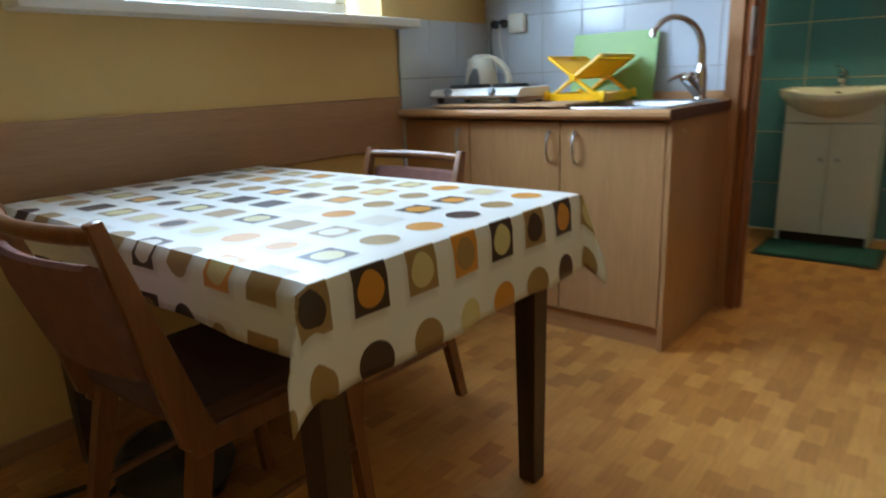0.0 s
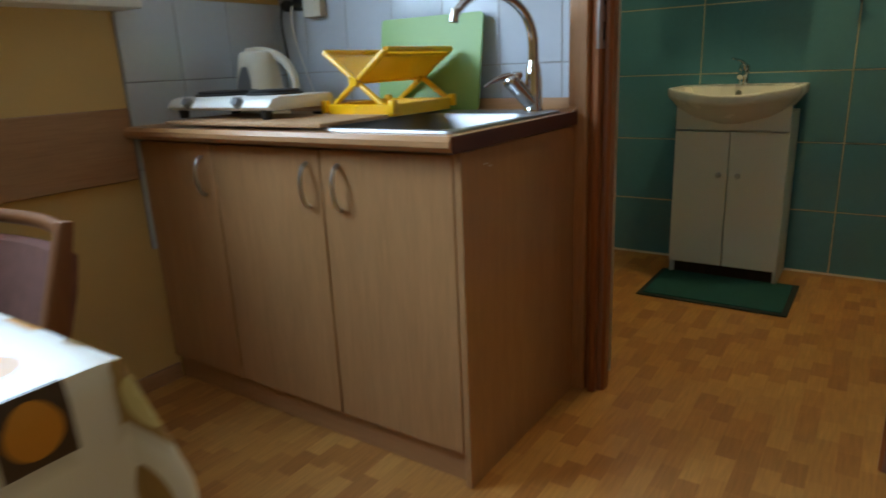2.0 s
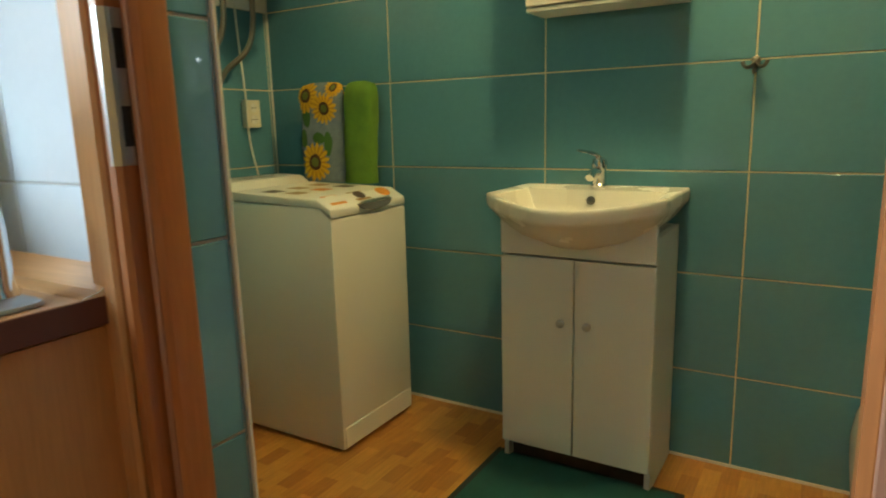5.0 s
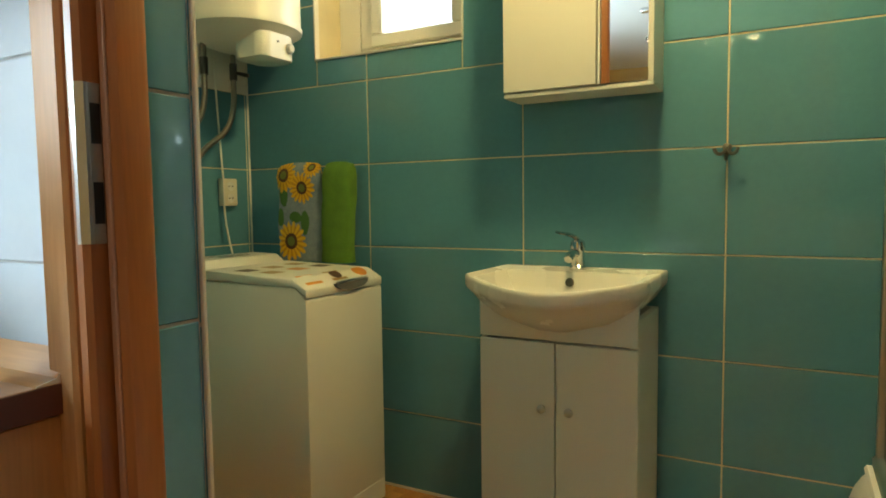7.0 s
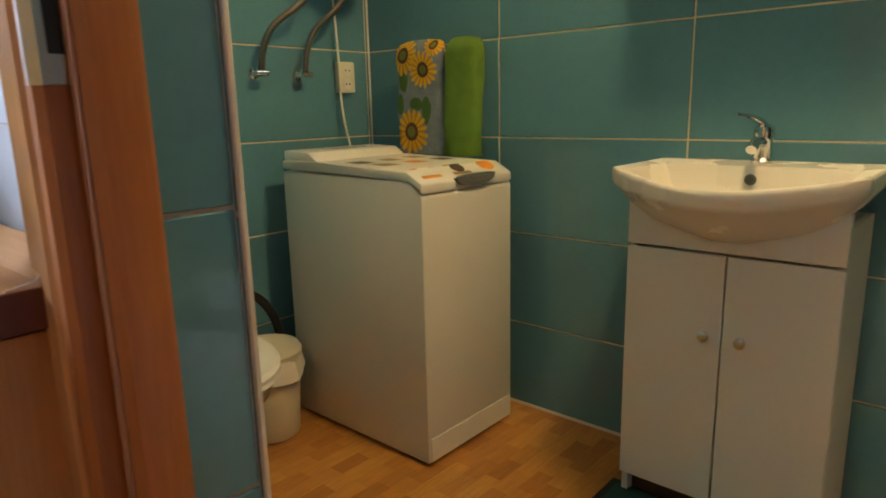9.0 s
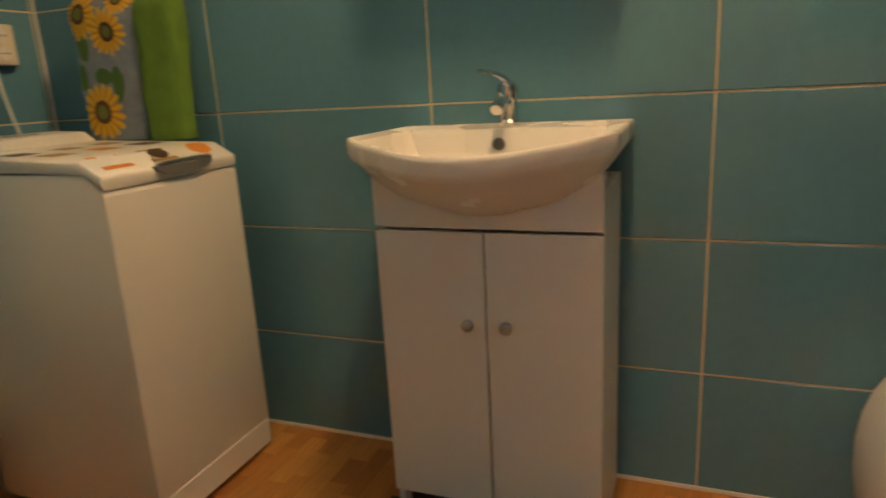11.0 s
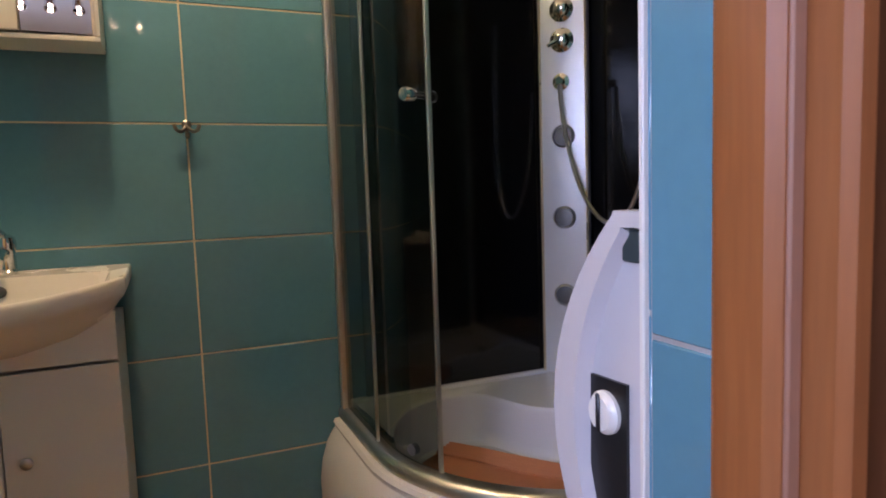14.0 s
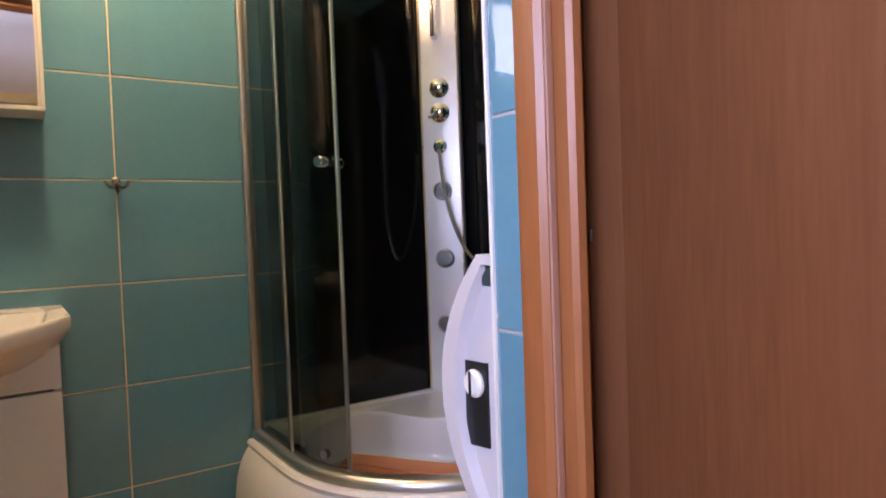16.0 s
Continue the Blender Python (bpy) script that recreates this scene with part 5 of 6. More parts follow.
for y, vy in ((4.644, 4.478), (4.779, 4.647)):
    pipe = holder("water_pipe", (-1.10, y, 1.1), "bent dark flexible pipe from heater to wall valve", "pipe", "heater pipes")
    part("hose", tube([Vector((-1.03, y, 1.64)), Vector((-1.03, y, 1.50))] + bezier((-1.03, y, 1.50), (-1.03, y + 0.01, 1.22), (-1.10, vy + 0.01, 1.36), (-1.115, vy, 1.120), 14)[1:], 0.0105, 9), M_HOOKMETAL, pipe)
    part("fitting", lathe([(0.014, -0.03), (0.014, 0.03)], (-1.03, y, 1.545), 12), M_BLACK, pipe, "black safety valve")
    part("valve", join(lathe([(0.017, 0), (0.017, 0.006), (0.010, 0.008), (0.010, 0.05)], (LX, vy, 1.110), 14, (1, 0, 0)), tube([(-1.115, vy - 0.022, 1.110), (-1.115, vy + 0.022, 1.110)], 0.010, 10)), M_CHROME, pipe, "chrome angle valve")
part("drain_lever", tube([(-1.03, 4.779, 1.545), (-0.975, 4.80, 1.53)], 0.006, 8, 0.008), M_BLACK, boiler)
thing("cable", tube(bezier((-1.150, 4.800, 1.64), (-1.155, 4.805, 1.45), (-1.140, 4.806, 1.30), (-1.128, 4.802, 1.16), 10) + bezier((-1.128, 4.802, 1.16), (-1.126, 4.800, 1.06), (-1.150, 4.815, 0.98), (-1.100, 4.825, 0.82), 10)[1:], 0.0038, 7), M_WTRIM, "thin white cable down the tiles", "cable")
sock = holder("wall_socket", (LX, 4.90, 1.115), "white wall socket on the turquoise tiles", "socket")
part("plate", box(LX + 0.001, 4.808, 1.052, LX + 0.030, 4.880, 1.158, 0.005, 2), M_IVORY, sock)
for z in (1.082, 1.128):
    part("insert", lathe([(0.018, 0), (0.018, 0.002), (0.012, 0.0005)], (LX + 0.030, 4.844, z), 16, (1, 0, 0)), M_WTRIM, sock)
    # black dots painted for the shade down the pin holes
    for s in (-1, 1):
        part("pin_hole", lathe([(0.003, 0), (0.003, 0.0012)], (LX + 0.0315, 4.844 + s * 0.008, z), 8, (1, 0, 0)), M_BLACK, sock)

# ---- toilet and bin ----
toilet = holder("toilet", (-0.8, 3.97, 0), "white ceramic close-coupled toilet with closed lid", "toilet")
cyt = 3.975


def egg(x0, x1, hw, z, n=28):
    pts = []
    for j in range(n):
        a = 2 * math.pi * j / n
        c_, s_ = math.cos(a), math.sin(a)
        xx = (x0 + x1) / 2 + (x1 - x0) / 2 * c_
        pts.append((xx, cyt + hw * s_ * (1 - 0.12 * c_), z))
    return pts


part("bowl", skin([egg(-1.02, -0.70, 0.105, 0.0), egg(-1.02, -0.70, 0.10, 0.05), egg(-1.02, -0.68, 0.10, 0.16), egg(-1.03, -0.60, 0.135, 0.27), egg(-1.03, -0.530, 0.175, 0.34), egg(-1.03, -0.512, 0.183, 0.375), egg(-1.03, -0.515, 0.178, 0.382)], True, True), M_CERAMIC, toilet)
part("seat", skin([egg(-0.96, -0.505, 0.186, 0.384), egg(-0.96, -0.500, 0.190, 0.390), egg(-0.96, -0.502, 0.188, 0.400)], True, True), M_WHITE, toilet, "white plastic seat")
part("lid", skin([egg(-0.965, -0.502, 0.188, 0.4015), egg(-0.965, -0.500, 0.190, 0.410), egg(-0.955, -0.510, 0.180, 0.420), egg(-0.90, -0.58, 0.12, 0.425)], True, True), M_WHITE, toilet, "closed white plastic lid")
trows = []
for z, xf, hw in ((0.385, -0.955, 0.165), (0.42, -0.945, 0.172), (0.55, -0.955, 0.160), (0.70, -0.965, 0.150)):
    trows.append([(x, y, z) for x, y in rrect(LX + 0.008, cyt - hw, xf, cyt + hw, 0.035)])
part("cistern", skin(trows, True, True), M_CERAMIC, toilet)
part("cistern_lid", skin([[(x, y, z) for x, y in rrect(LX + 0.005 + i_, cyt - 0.156 + i_, -0.958 - i_, cyt + 0.156 - i_, 0.035)] for i_, z in ((0.0, 0.702), (-0.002, 0.712), (0.0, 0.725), (0.02, 0.737), (0.06, 0.740))], True, True), M_CERAMIC, toilet)
part("button", lathe([(0.020, 0), (0.020, 0.004), (0.015, 0.006)], (-1.05, cyt, 0.740), 16), M_CHROME, toilet)
valve = holder("angle_valve", (LX, 4.21, 0.57), "chrome angle valve with a bent pipe by the cistern", "valve")
part("body", join(lathe([(0.018, 0), (0.018, 0.006), (0.010, 0.01), (0.010, 0.05)], (LX, 4.197, 0.59), 14, (1, 0, 0)), tube([(-1.118, 4.175, 0.59), (-1.118, 4.222, 0.59)], 0.011, 10)), M_CHROME, valve)
part("pipe", tube([(-1.118, 4.197, 0.60), (-1.118, 4.197, 0.68)] + bezier((-1.118, 4.197, 0.68), (-1.115, 4.195, 0.71), (-1.10, 4.16, 0.70), (-1.09, 4.115, 0.685), 8)[1:], 0.006, 8), M_ALU, valve)

bin_ = holder("waste_bin", (-0.99, 4.33, 0), "small cream pedal bin with a plastic bag under its lid", "bin")
part("body", lathe([(0.082, 0.0), (0.088, 0.01), (0.103, 0.255), (0.100, 0.262)], (-0.985, 4.325, 0), 28), M_IVORY, bin_)
part("lid", lathe([(0.108, 0.262), (0.110, 0.275), (0.100, 0.292), (0.05, 0.302), (0.001, 0.304)], (-0.985, 4.325, 0), 28), M_IVORY, bin_)
part("bag", skin([[(-0.985 + (0.108 + 0.008 * math.sin(7 * a) + 0.006 * k) * math.cos(a), 4.325 + (0.108 + 0.008 * math.sin(5 * a) + 0.006 * k) * math.sin(a), 0.262 - 0.028 * k - 0.012 * math.sin(3 * a + k)) for a in (2 * math.pi * j / 28 for j in range(28))] for k in range(3)], True), M_WTRIM, bin_, "crumpled white bin bag")
thing("drain_hose", tube([Vector(p) for p in ((-1.10, 4.16, 0.02), (-1.10, 4.17, 0.25))] + bezier((-1.10, 4.17, 0.25), (-1.11, 4.19, 0.50), (-1.10, 4.43, 0.50), (-1.08, 4.448, 0.25), 16)[1:] + [Vector((-1.075, 4.452, 0.02))], 0.014, 10), M_BLACK, "black corrugated drain hose looping beside the washing machine", "hose")

# ---- convector heater on the partition ----
heat = holder("wall_heater", (1.2, 3.66, 0.7), "white wall convector heater with a control knob on its end", "heater")
HP = [(BY + 0.002, 0.982), (BY + 0.048, 0.982)]
for i in range(1, 20):
    a = math.pi * i / 20
    HP.append((BY + 0.047 + 0.105 * math.sin(a) ** 1.9, 0.768 + 0.212 * math.cos(a)))
HP += [(BY + 0.046, 0.556), (BY + 0.002, 0.556)]
HIN = [(BY + 0.002 + (y - BY) * 0.74, 0.768 + (z - 0.768) * 0.93) for y, z in HP]
COVE = [(BY + 0.002 + (y - BY) * 0.69, 0.768 + (z - 0.768) * 0.885) for y, z in HP]
part("casing", join(prism(HP, 0.976, 1.62, "x", 0.003), prism(HP + HIN[::-1], 0.950, 0.976, "x")), M_HEATER, heat)
part("end_panel", prism([(max(y, BY + 0.022), z) for y, z in HIN], 0.966, 0.975, "x"), M_HEATER, heat)
part("cove", skin([[(0.950, y, z) for y, z in HIN[1:-1]], [(0.9665, y, z) for y, z in COVE[1:-1]]]), M_HEATER, heat)
part("back_rail", box(0.956, BY + 0.0045, 0.574, 0.975, BY + 0.0190, 0.965, 0.002), M_HEATER, heat)
# solid dark block; the hollow's shade is put into its colour
part("vent", box(0.9590, BY + 0.0225, 0.934, 0.9680, BY + 0.048, 0.964, 0.002), M_VENT, heat, "dark block drawn for the shaded vent opening")
part("control_plate", prism([(BY + 0.046, 0.684), (BY + 0.104, 0.678), (BY + 0.102, 0.813), (BY + 0.046, 0.815)], 0.9625, 0.9665, "x"), M_BLACK, heat, "black control plate")
kn = part("knob", lathe([(0.022, 0), (0.022, 0.004), (0.019, 0.006), (0.017, 0.010)], (0.9625, BY + 0.076, 0.780), 24, (-1, 0, 0)), M_WHITE, heat, "white round thermostat knob")
part("grip", box(0.9495, BY + 0.073, 0.761, 0.9528, BY + 0.079, 0.801, 0.002), M_BLACK, kn)

# ---- shower cabin ----
shower = holder("shower_cabin", (1.45, 4.55, 0), "corner shower cabin with tinted curved glass and black back walls", "shower cabin")
CX, CY, CR = 1.50, 4.64, 0.49
SXL, SYF = CX - CR, CY - CR
SYB, SXR = 4.965, 1.83


def quadrant(off=0.0, n=18, y_end=None, x_end=None):
    """Front line of the cabin seen from above, from the back wall round to the side wall; off moves it outwards."""
    pts = [(SXL - off, SYB), (SXL - off, CY + 0.10)]
    for i in range(n + 1):
        a = math.pi + (math.pi / 2) * i / n
        pts.append((CX + (CR + off) * math.cos(a), CY + (CR + off) * math.sin(a)))
    pts += [(CX + 0.10, SYF - off), (SXR, SYF - off)]
    return pts


TRAY = 0.368


def strip(off_z):
    rows = [[(x, y, z) for x, y in quadrant(o)] for o, z in off_z]
    return skin(rows)


part("tray_skirt", strip([(0.045, 0.0), (0.062, 0.05), (0.072, 0.12), (0.074, 0.19), (0.066, 0.25), (0.050, 0.30), (0.034, 0.328), (0.026, 0.338), (0.026, 0.346), (0.030, 0.352), (0.024, TRAY - 0.006), (-0.02, TRAY - 0.004), (-0.055, TRAY - 0.002)]), M_ACRYL, shower, "bulging white acrylic tray front")
part("bottom_rail", strip([(0.012, TRAY - 0.004), (0.012, TRAY + 0.014), (0.006, TRAY + 0.022), (-0.004, TRAY + 0.026), (-0.030, TRAY + 0.026), (-0.036, TRAY + 0.020), (-0.036, TRAY - 0.003)]), M_ALU, shower, "satin metal bottom rail")
part("top_rail", strip([(0.012, 2.03), (0.012, 2.075), (-0.036, 2.075), (-0.036, 2.03), (0.012, 2.03)]), M_ALU, shower, "satin metal top rail")
# basin of the tray, with a corner seat
inner = quadrant(-0.055)


def tray_in():
    rows = []
    for k, z in ((0.0, TRAY - 0.002), (0.015, TRAY - 0.006), (0.035, TRAY - 0.04), (0.06, 0.285), (0.10, 0.264), (0.5, 0.258), (0.8, 0.256)):
        rows.append([tuple(Vector((x, y)).lerp(Vector((1.40, 4.52)), k).to_tuple()) + (z,) for x, y in inner])
    return skin(rows)


part("tray_basin", tray_in(), M_ACRYL, shower)
part("tray_floor", prism([(x, y) for x, y in quadrant(-0.04)] + [(SXR, SYB)], 0.20, 0.255, "z"), M_ACRYL, shower)
SEAT_Z = 0.400
edge_pts = bezier((1.06, 4.66, 0), (1.12, 4.83, 0), (1.22, 4.89, 0), (1.34, 4.873, 0), 14)[:-1] + bezier((1.34, 4.873, 0), (1.47, 4.855, 0), (1.40, 4.66, 0), (1.56, 4.622, 0), 14)[:-1] + bezier((1.56, 4.622, 0), (1.66, 4.60, 0), (1.74, 4.60, 0), (1.815, 4.46, 0), 14)
NE_ = len(edge_pts)
mid_seat = Vector((1.40, 4.50, 0))
wall_run = [Vector((SXL + 0.03, SYB - 0.01, 0)), Vector((SXR - 0.01, SYB - 0.01, 0)), Vector((SXR - 0.01, 4.42, 0))]


def along_walls(f):
    return wall_run[0].lerp(wall_run[1], f / 0.55) if f < 0.55 else wall_run[1].lerp(wall_run[2], (f - 0.55) / 0.45)


rows_s = []
for k, z in ((0.13, 0.258), (0.075, 0.266), (0.040, 0.290), (0.018, 0.340), (0.006, SEAT_Z - 0.014), (0.0, SEAT_Z - 0.005), (-0.02, SEAT_Z)):
    rows_s.append([tuple(Vector(q).lerp(mid_seat, k).to_2d()) + (z,) for q in edge_pts])
for w_ in (0.5, 1.0):
    rows_s.append([tuple(Vector(q).lerp(along_walls(i_ / (NE_ - 1)), w_).to_2d()) + (SEAT_Z + 0.003 * w_,) for i_, q in enumerate(edge_pts)])
bm = skin(rows_s)
part("seat", bm, M_ACRYL, shower, "white acrylic corner seat")
part("back_ledge", join(box(SXL + 0.02, SYB - 0.030, TRAY - 0.05, SXR, SYB, 0.412, 0.005), box(SXR - 0.030, SYF + 0.02, TRAY - 0.05, SXR, SYB - 0.03, 0.412, 0.005)), M_ACRYL, shower)
part("drain", lathe([(0.04, 0), (0.04, 0.006), (0.03, 0.010), (0.001, 0.010)], (1.13, 4.62, 0.262), 20), M_CHROME, shower)
part("back_panel", box(SXL + 0.070, SYB - 0.012, 0.412, SXR - 0.014, SYB - 0.004, 2.05, 0), M_BLACKGLASS, shower, "glossy black glass back wall")
part("back_panel", box(SXR - 0.012, SYF + 0.045, 0.412, SXR - 0.004, SYB - 0.014, 2.05, 0), M_BLACKGLASS, shower, "glossy black glass side wall")
# fixed curved panes and sliding doors


def pane_of(pts, z0, z1, th=0.005):
    rows = [[(x, y, z) for x, y in pts] for z in (z0, z1)]
    return skin(rows)


def arc(a0, a1, off, n=14):
    return [(CX + (CR + off) * math.cos(radians(a0 + (a1 - a0) * i / n)), CY + (CR + off) * math.sin(radians(a0 + (a1 - a0) * i / n))) for i in range(n + 1)]


PZ0, PZ1 = TRAY + 0.022, 2.04
side_l = [(SXL + 0.010, SYB - 0.02), (SXL + 0.010, CY + 0.025)]
side_r = [(SXR - 0.02, SYF + 0.010), (CX + 0.02, SYF + 0.010)]
part("fixed_pane", pane_of(side_l + [], PZ0, PZ1), M_TINT, shower, "grey tinted fixed pane")
part("fixed_pane", pane_of(side_r + arc(270, 268.5, -0.010, 3), PZ0, PZ1), M_TINT, shower, "grey tinted fixed pane")
dl = part("sliding_door", pane_of([(SXL + 0.026, CY + 0.085), (SXL + 0.026, CY + 0.03)] + arc(180, 207.5, -0.026, 10), PZ0 + 0.004, PZ1), M_TINT, shower, "grey tinted curved sliding door")
dr = part("sliding_door", pane_of([(CX + 0.26, SYF + 0.026), (CX + 0.05, SYF + 0.026)] + arc(270, 268, -0.026, 3), PZ0 + 0.004, PZ1), M_TINT, shower, "grey tinted curved sliding door")


def upright(x, y, z0, z1, r, parent, name, m, label=""):
    return part(name, prism(rrect(x - r, y - r, x + r, y + r, r * 0.4, 2), z0, z1, "z"), m, parent, label)


upright(SXL + 0.006, SYB - 0.012, TRAY, 2.05, 0.012, shower, "wall_post", M_ALU, "satin metal wall post")
upright(SXR - 0.012, SYF + 0.012, TRAY, 2.05, 0.016, shower, "wall_post", M_ALU, "satin metal wall post")
ax, ay = SXL + 0.010, CY + 0.022
upright(ax, ay, PZ0, PZ1, 0.004, shower, "pane_edge", M_ALU)
upright(SXL + 0.028, CY + 0.085, PZ0, PZ1, 0.004, dl, "edge_strip", M_ALU, "thin metal edge")
ax, ay = arc(207.5, 207.5, -0.026, 1)[0]
upright(ax, ay, PZ0, PZ1, 0.005, dl, "edge_strip", M_ALU, "thin metal edge")
hx_, hy_ = arc(204, 204, -0.026, 1)[0]
dirv = Vector((math.cos(radians(204)), math.sin(radians(204)), 0))
part("handle", lathe([(0.013, -0.045), (0.016, -0.04), (0.016, -0.02), (0.009, -0.016), (0.009, 0.016), (0.016, 0.02), (0.016, 0.04), (0.013, 0.045)], (hx_, hy_, 1.205), 16, dirv), M_CHROME, dl, "chrome knob handle")
ax, ay = arc(268, 268, -0.026, 1)[0]
upright(ax, ay, PZ0, PZ1, 0.0045, dr, "edge_strip", M_ALU, "thin metal edge")
part("handle", lathe([(0.013, -0.045), (0.016, -0.04), (0.016, -0.02), (0.009, -0.016), (0.009, 0.016), (0.016, 0.02), (0.016, 0.04), (0.013, 0.045)], (1.516, SYF + 0.026, 1.205), 16, (0, -1, 0)), M_CHROME, dr, "chrome knob handle")
for z in (PZ0 + 0.03, PZ1 - 0.03):
    ax, ay = arc(196, 196, -0.030, 1)[0]
    part("roller", lathe([(0.013, -0.008), (0.013, 0.008)], (ax, ay, z), 12, dirv), M_GREYPL, dl)
# column with jets, set across the corner
A, B = Vector((1.688, 4.952)), Vector((1.792, 4.842))
ux = (B - A).normalized()
nx = Vector((-(B - A).y, (B - A).x)).normalized()
if nx.dot(Vector((1.4, 4.5)) - A) < 0:
    nx = -nx
col = part("column", prism([tuple(A), tuple(A + nx * 0.010 + ux * 0.006), tuple(B + nx * 0.010 - ux * 0.006), tuple(B), tuple(B - nx * 0.03), tuple(A - nx * 0.03)], 0.404, 2.08, "z", 0.002), M_COLUMN, shower, "pearl white shower column")
for q in (A + ux * 0.004, B - ux * 0.004):
    part("column_trim", tube([(q.x + nx.x * 0.012, q.y + nx.y * 0.012, SEAT_Z + 0.01), (q.x + nx.x * 0.012, q.y + nx.y * 0.012, 2.07)], 0.004, 8), M_PALEGOLD, col)
mid_c = A.lerp(B, 0.5) + nx * 0.010
n3 = (nx.x, nx.y, 0)
for z in (0.660, 0.908, 1.162):
    part("jet", lathe([(0.036, 0), (0.036, 0.004), (0.031, 0.008), (0.029, 0.006), (0.001, 0.006)], (mid_c.x, mid_c.y, z), 24, n3), M_STEEL, col, "round metal body jet")
    part("jet_face", lathe([(0.0285, 0.0065), (0.027, 0.0085), (0.001, 0.0100)], (mid_c.x, mid_c.y, z), 24, n3), M_JET, col, "grey grained jet face")
for z, lev_ in ((1.545, 0), (1.453, 1)):
    kk = part("mixer_knob", lathe([(0.037, 0), (0.037, 0.006), (0.026, 0.010), (0.024, 0.034), (0.012, 0.040)], (mid_c.x, mid_c.y, z), 24, n3), M_CHROME, col, "chrome mixer knob")
    if lev_:
        part("lever", tube([(mid_c.x + nx.x * 0.03, mid_c.y + nx.y * 0.03, z), (mid_c.x + nx.x * 0.045 - ux.x * 0.035, mid_c.y + nx.y * 0.045 - ux.y * 0.035, z - 0.022)], 0.006, 8), M_CHROME, kk)
hp = mid_c - ux * 0.004
part("hose_outlet", lathe([(0.026, 0), (0.026, 0.006), (0.014, 0.010), (0.012, 0.03)], (hp.x, hp.y, 1.328), 18, n3), M_CHROME, col)
h0 = Vector((hp.x + nx.x * 0.028, hp.y + nx.y * 0.028, 1.315))
sv_ = Vector((SXR - 0.06, 4.52, 1.62))
hose = bezier(h0, h0 + Vector((0.01, -0.02, -0.41)), Vector((1.745, 4.54, 0.63)), Vector((1.765, 4.52, 1.30)), 26) + [Vector((1.768, 4.52, 1.45)), sv_]
part("hose", tube(hose, 0.0065, 8), M_ALU, shower, "flexible metal shower hose")
part("hand_shower", join(tube([sv_, sv_ + Vector((-0.01, 0, 0.16))], 0.011, 10, 0.014), lathe([(0.02, 0), (0.045, 0.014), (0.045, 0.024), (0.001, 0.026)], sv_ + Vector((-0.01, 0, 0.17)), 20, (-1, 0, -0.35))), M_CHROME, shower)
part("riser_bar", tube([(mid_c.x + nx.x * 0.035 - ux.x * 0.012, mid_c.y + nx.y * 0.035 - ux.y * 0.012, z) for z in (1.74, 1.76, 2.00)], 0.008, 10), M_CHROME, col, "chrome bar on the column")
part("bar_end", lathe([(0.013, 0), (0.013, 0.03), (0.008, 0.04)], (mid_c.x - ux.x * 0.012, mid_c.y - ux.y * 0.012, 1.735), 14, n3), M_CHROME, col)

orange = holder("shower_mat", (1.42, 4.45, 0.16), "orange ribbed mat lying in the shower tray", "mat")


P0, E1, E2 = Vector((1.300, 4.815)), Vector((0.58, -0.815)), Vector((-0.815, -0.58))


def mat_at(u, v, h):
    q = P0 + E1 * u + E2 * v
    return (q.x, q.y, 0.268 + h + 0.003 * math.sin(u * 21) * math.sin(v * 17))


part("sheet", skin([[mat_at(-0.02 + 0.60 * i / 30, v, h) for i in range(31)] for v, h in ((0.0, 0.004), (0.002, 0.008), (0.05, 0.008), (0.10, 0.008), (0.15, 0.008), (0.20, 0.008), (0.26, 0.008), (0.262, 0.0))]), M_ORANGE, orange)
for k in range(5):
    part("rib", tube([mat_at(-0.015 + 0.59 * i / 14, 0.012 + k * 0.017, 0.012) for i in range(15)], 0.0070, 6), M_ORANGE, orange)

# ---- lamps ----
spots = holder("ceiling_spotlight", (0.35, 1.67, CEIL), "chrome ceiling bar with three lit spot heads on short stems", "lamp")
part("bar", box(0.12, 1.64, CEIL - 0.03, 0.58, 1.70, CEIL - 0.0005, 0.006), M_CHROME, spots)
for i, x in enumerate(SPOT_X):
    d3 = Vector((0.05 * (i - 1), *SPOT_WAY)).normalized()
    at = Vector((x, *SPOT_AT))
    part("arm", tube([(x, 1.67, CEIL - 0.03), (x, 1.665, 2.33), at], 0.006, 8), M_CHROME, spots)
    hd = part("head", lathe([(0.012, -0.06), (0.030, -0.045), (0.036, 0.03), (0.033, 0.03), (0.028, -0.02), (0.010, -0.035)], at, 20, d3), M_CHROME, spots)
    part("bulb", lathe([(0.001, -0.02), (0.010, -0.015), (0.011, 0.012), (0.001, 0.018)], at, 16, d3), M_BULB, hd, "lit bulb")
blamp = holder("ceiling_lamp", (0.475, 4.50, CEIL), "round opal bathroom ceiling lamp, lit", "lamp")
part("base", lathe([(0.06, -0.02), (0.07, -0.0005)], (0.475, 4.50, CEIL), 24), M_WTRIM, blamp)

# ---- tiles, one by one ----
TILES = {}


def tile_mesh(w, h, th, mat):
    key = (round(w, 3), round(h, 3), mat.name)
    if key not in TILES:
        me = finish("tile", box(-w / 2, -th, -h / 2, w / 2, 0, h / 2, min(0.0016, th / 3)), mat)
        TILES[key] = me
    return TILES[key]


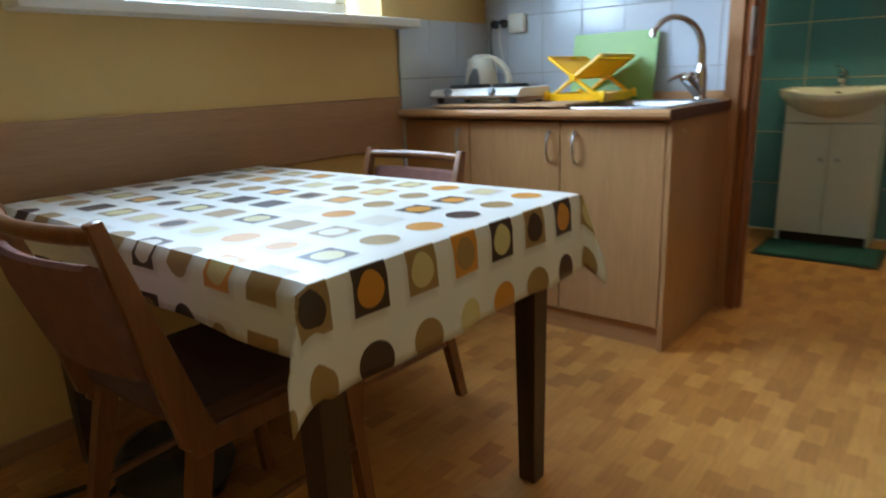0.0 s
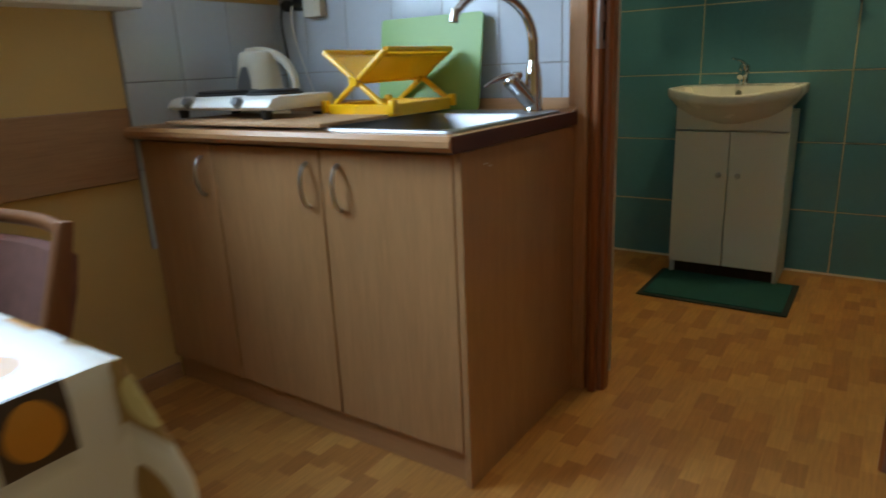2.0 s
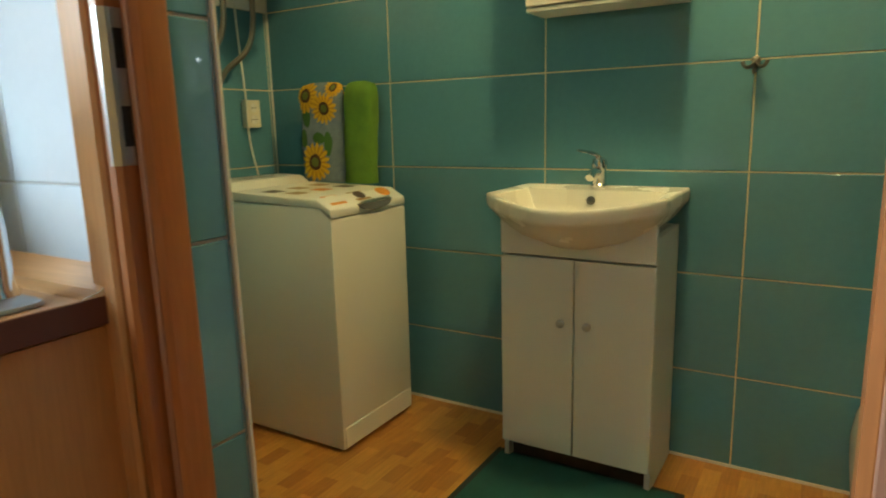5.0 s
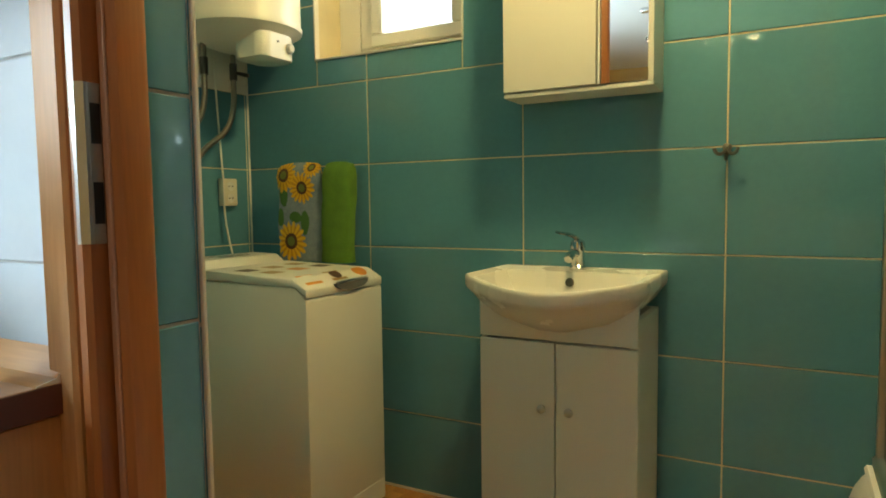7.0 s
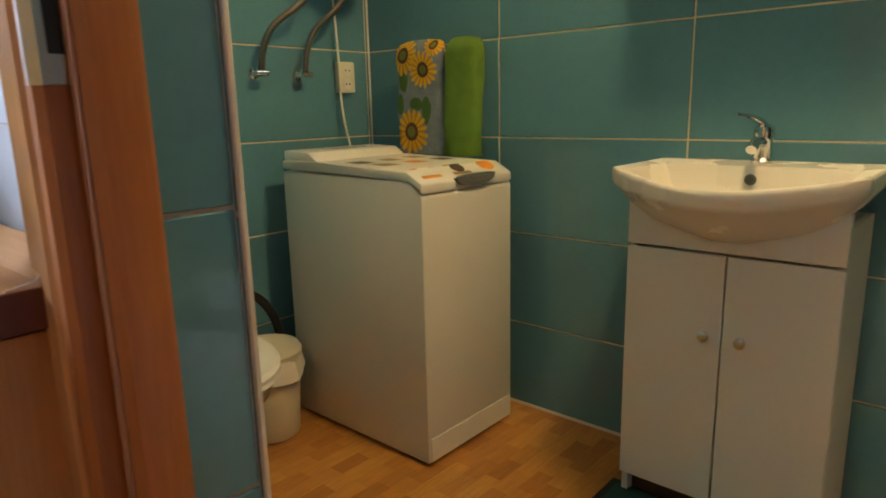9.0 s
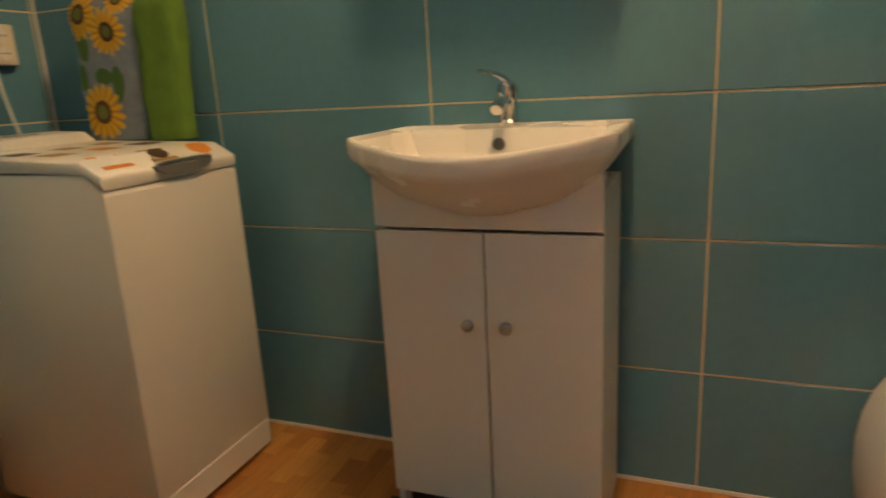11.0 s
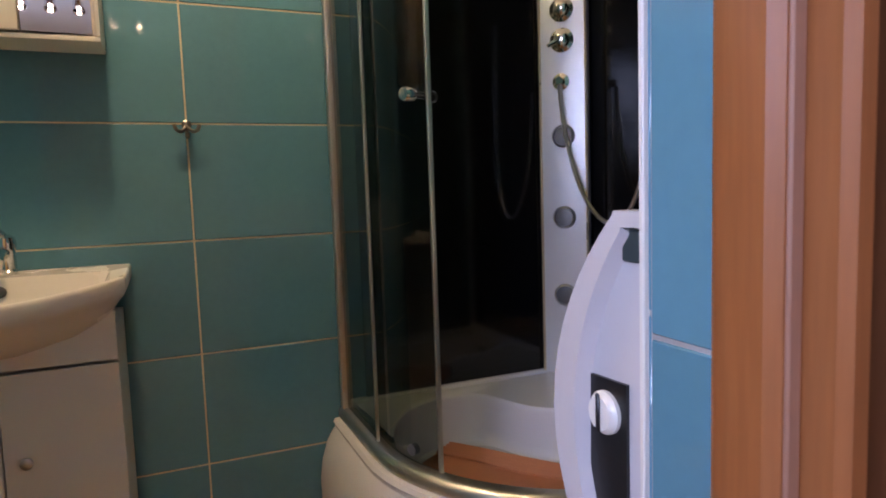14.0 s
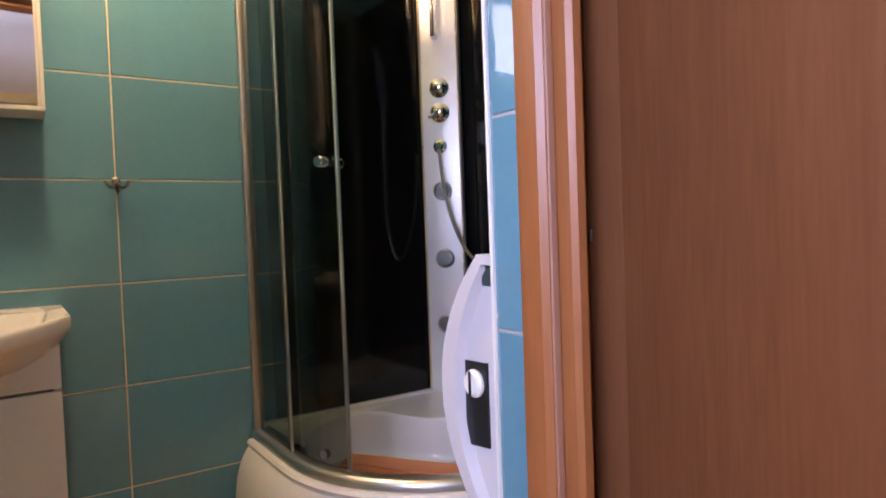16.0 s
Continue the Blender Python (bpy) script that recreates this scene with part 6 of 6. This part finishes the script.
def lay(parent, mat, origin, along, u0, u1, z0, z1, ju, jz, gap, holes=(), th=0.006):
    """Lays tiles over a wall face from u0 to u1 along its direction, joints at ju and jz (start, pitch)."""
    def cuts(a, b, start, pitch):
        k = math.ceil((a - start) / pitch - 1e-6)
        out = [a]
        while start + k * pitch < b - 1e-6:
            if start + k * pitch > a + 1e-6:
                out.append(start + k * pitch)
            k += 1
        return out + [b]
    us, zs = cuts(u0, u1, *ju), cuts(z0, z1, *jz)
    turn = math.atan2(along[1], along[0])
    loc0 = parent.location
    for a, b in zip(us, us[1:]):
        for c, d_ in zip(zs, zs[1:]):
            pieces = [(a, b, c, d_)]
            for h in holes:
                nxt = []
                for p0, p1, q0, q1 in pieces:
                    if p1 <= h[0] or p0 >= h[1] or q1 <= h[2] or q0 >= h[3]:
                        nxt.append((p0, p1, q0, q1))
                        continue
                    if p0 < h[0]:
                        nxt.append((p0, h[0], q0, q1))
                    if p1 > h[1]:
                        nxt.append((h[1], p1, q0, q1))
                    m0, m1 = max(p0, h[0]), min(p1, h[1])
                    if q0 < h[2]:
                        nxt.append((m0, m1, q0, h[2]))
                    if q1 > h[3]:
                        nxt.append((m0, m1, h[3], q1))
                pieces = nxt
            for p0, p1, q0, q1 in pieces:
                if p1 - p0 < gap * 2 or q1 - q0 < gap * 2:
                    continue
                ob = new("tile", tile_mesh(p1 - p0 - gap, q1 - q0 - gap, th, mat))
                um = (p0 + p1) / 2
                ob.parent = parent
                ob.matrix_basis = Matrix.Translation(Vector((origin[0] + along[0] * um, origin[1] + along[1] * um, (q0 + q1) / 2)) - loc0) @ Matrix.Rotation(turn, 4, "Z")


ZJ = (-0.014, 0.303)
lay(wall_n, M_TURQ, (0, BACK + 0.0065), (1, 0), LX, RX, 0, CEIL, (0.640, 0.605), ZJ, 0.0045, [(B_X0, B_X1, B_Z0, B_Z1)])
lay(wall_bl, M_TURQ, (LX - 0.0065, 0), (0, 1), BY, BACK, 0, 1.501, (4.361, 0.605), ZJ, 0.0045)
part("paint", box(LX - 0.12, KY + 0.07, 1.501, LX - 0.001, BACK + 0.002, CEIL, 0), M_CEIL, wall_bl, "white painted plaster above the tiles")
lay(partition, M_TURQ, (0, BY - 0.0065), (-1, 0), -RX, -D_X1, 0, CEIL, (0.1, 0.605), ZJ, 0.0035)
lay(partition, M_TURQ, (0, BY - 0.0065), (-1, 0), -D_X0, -LX, 0, CEIL, (0.1, 0.605), ZJ, 0.0035)
lay(partition, M_TURQ, (D_X0 - 0.0065, 0), (0, 1), 3.522, BY - 0.0035, 0, D_Z, (3.0, 0.605), (0.031, 0.2905), 0.0045)
lay(partition, M_TURQ, (D_X1 + 0.0065, 0), (0, -1), -(BY - 0.0035), -3.522, 0, D_Z, (-3.0, 0.605), (-0.034, 0.303), 0.0045)
for x in (D_X0, D_X1):
    part("corner_trim", box(x - 0.004, BY - 0.0035, 0, x + 0.004, BY + 0.003, D_Z, 0.0015), M_WTRIM, partition, "white tile corner trim")
lay(partition, M_WTILE, (0, KY + 0.0065), (1, 0), WX, 0.06, 0, 1.78, (-0.797, 0.2005), (0.982 - 4 * 0.262, 0.262), 0.0025)
lay(wall_w, M_WTILE, (WX + 0.006, 0), (0, 1), 2.842, KY - 0.004, 0.46, 1.226, (2.842, 0.2005), (0.978 - 0.262 * 2, 0.262), 0.0025)
part("tile_bed", box(WX - 0.002, 2.843, 0.462, WX + 0.0015, KY - 0.002, 1.2255, 0), M_GGROUT, wall_w)
thing("floor_trim", box(LX + 0.001, BACK - 0.004, 0.0, SXL - 0.02, BACK, 0.010, 0.001), M_WTRIM, "white silicone bead along the tiled wall foot", "trim", **KIND)
thing("corner_trim", box(LX + 0.001, BACK - 0.006, 0, LX + 0.007, BACK - 0.0005, CEIL, 0.001), M_WTRIM, "white corner bead between tiled walls", "trim", **KIND)
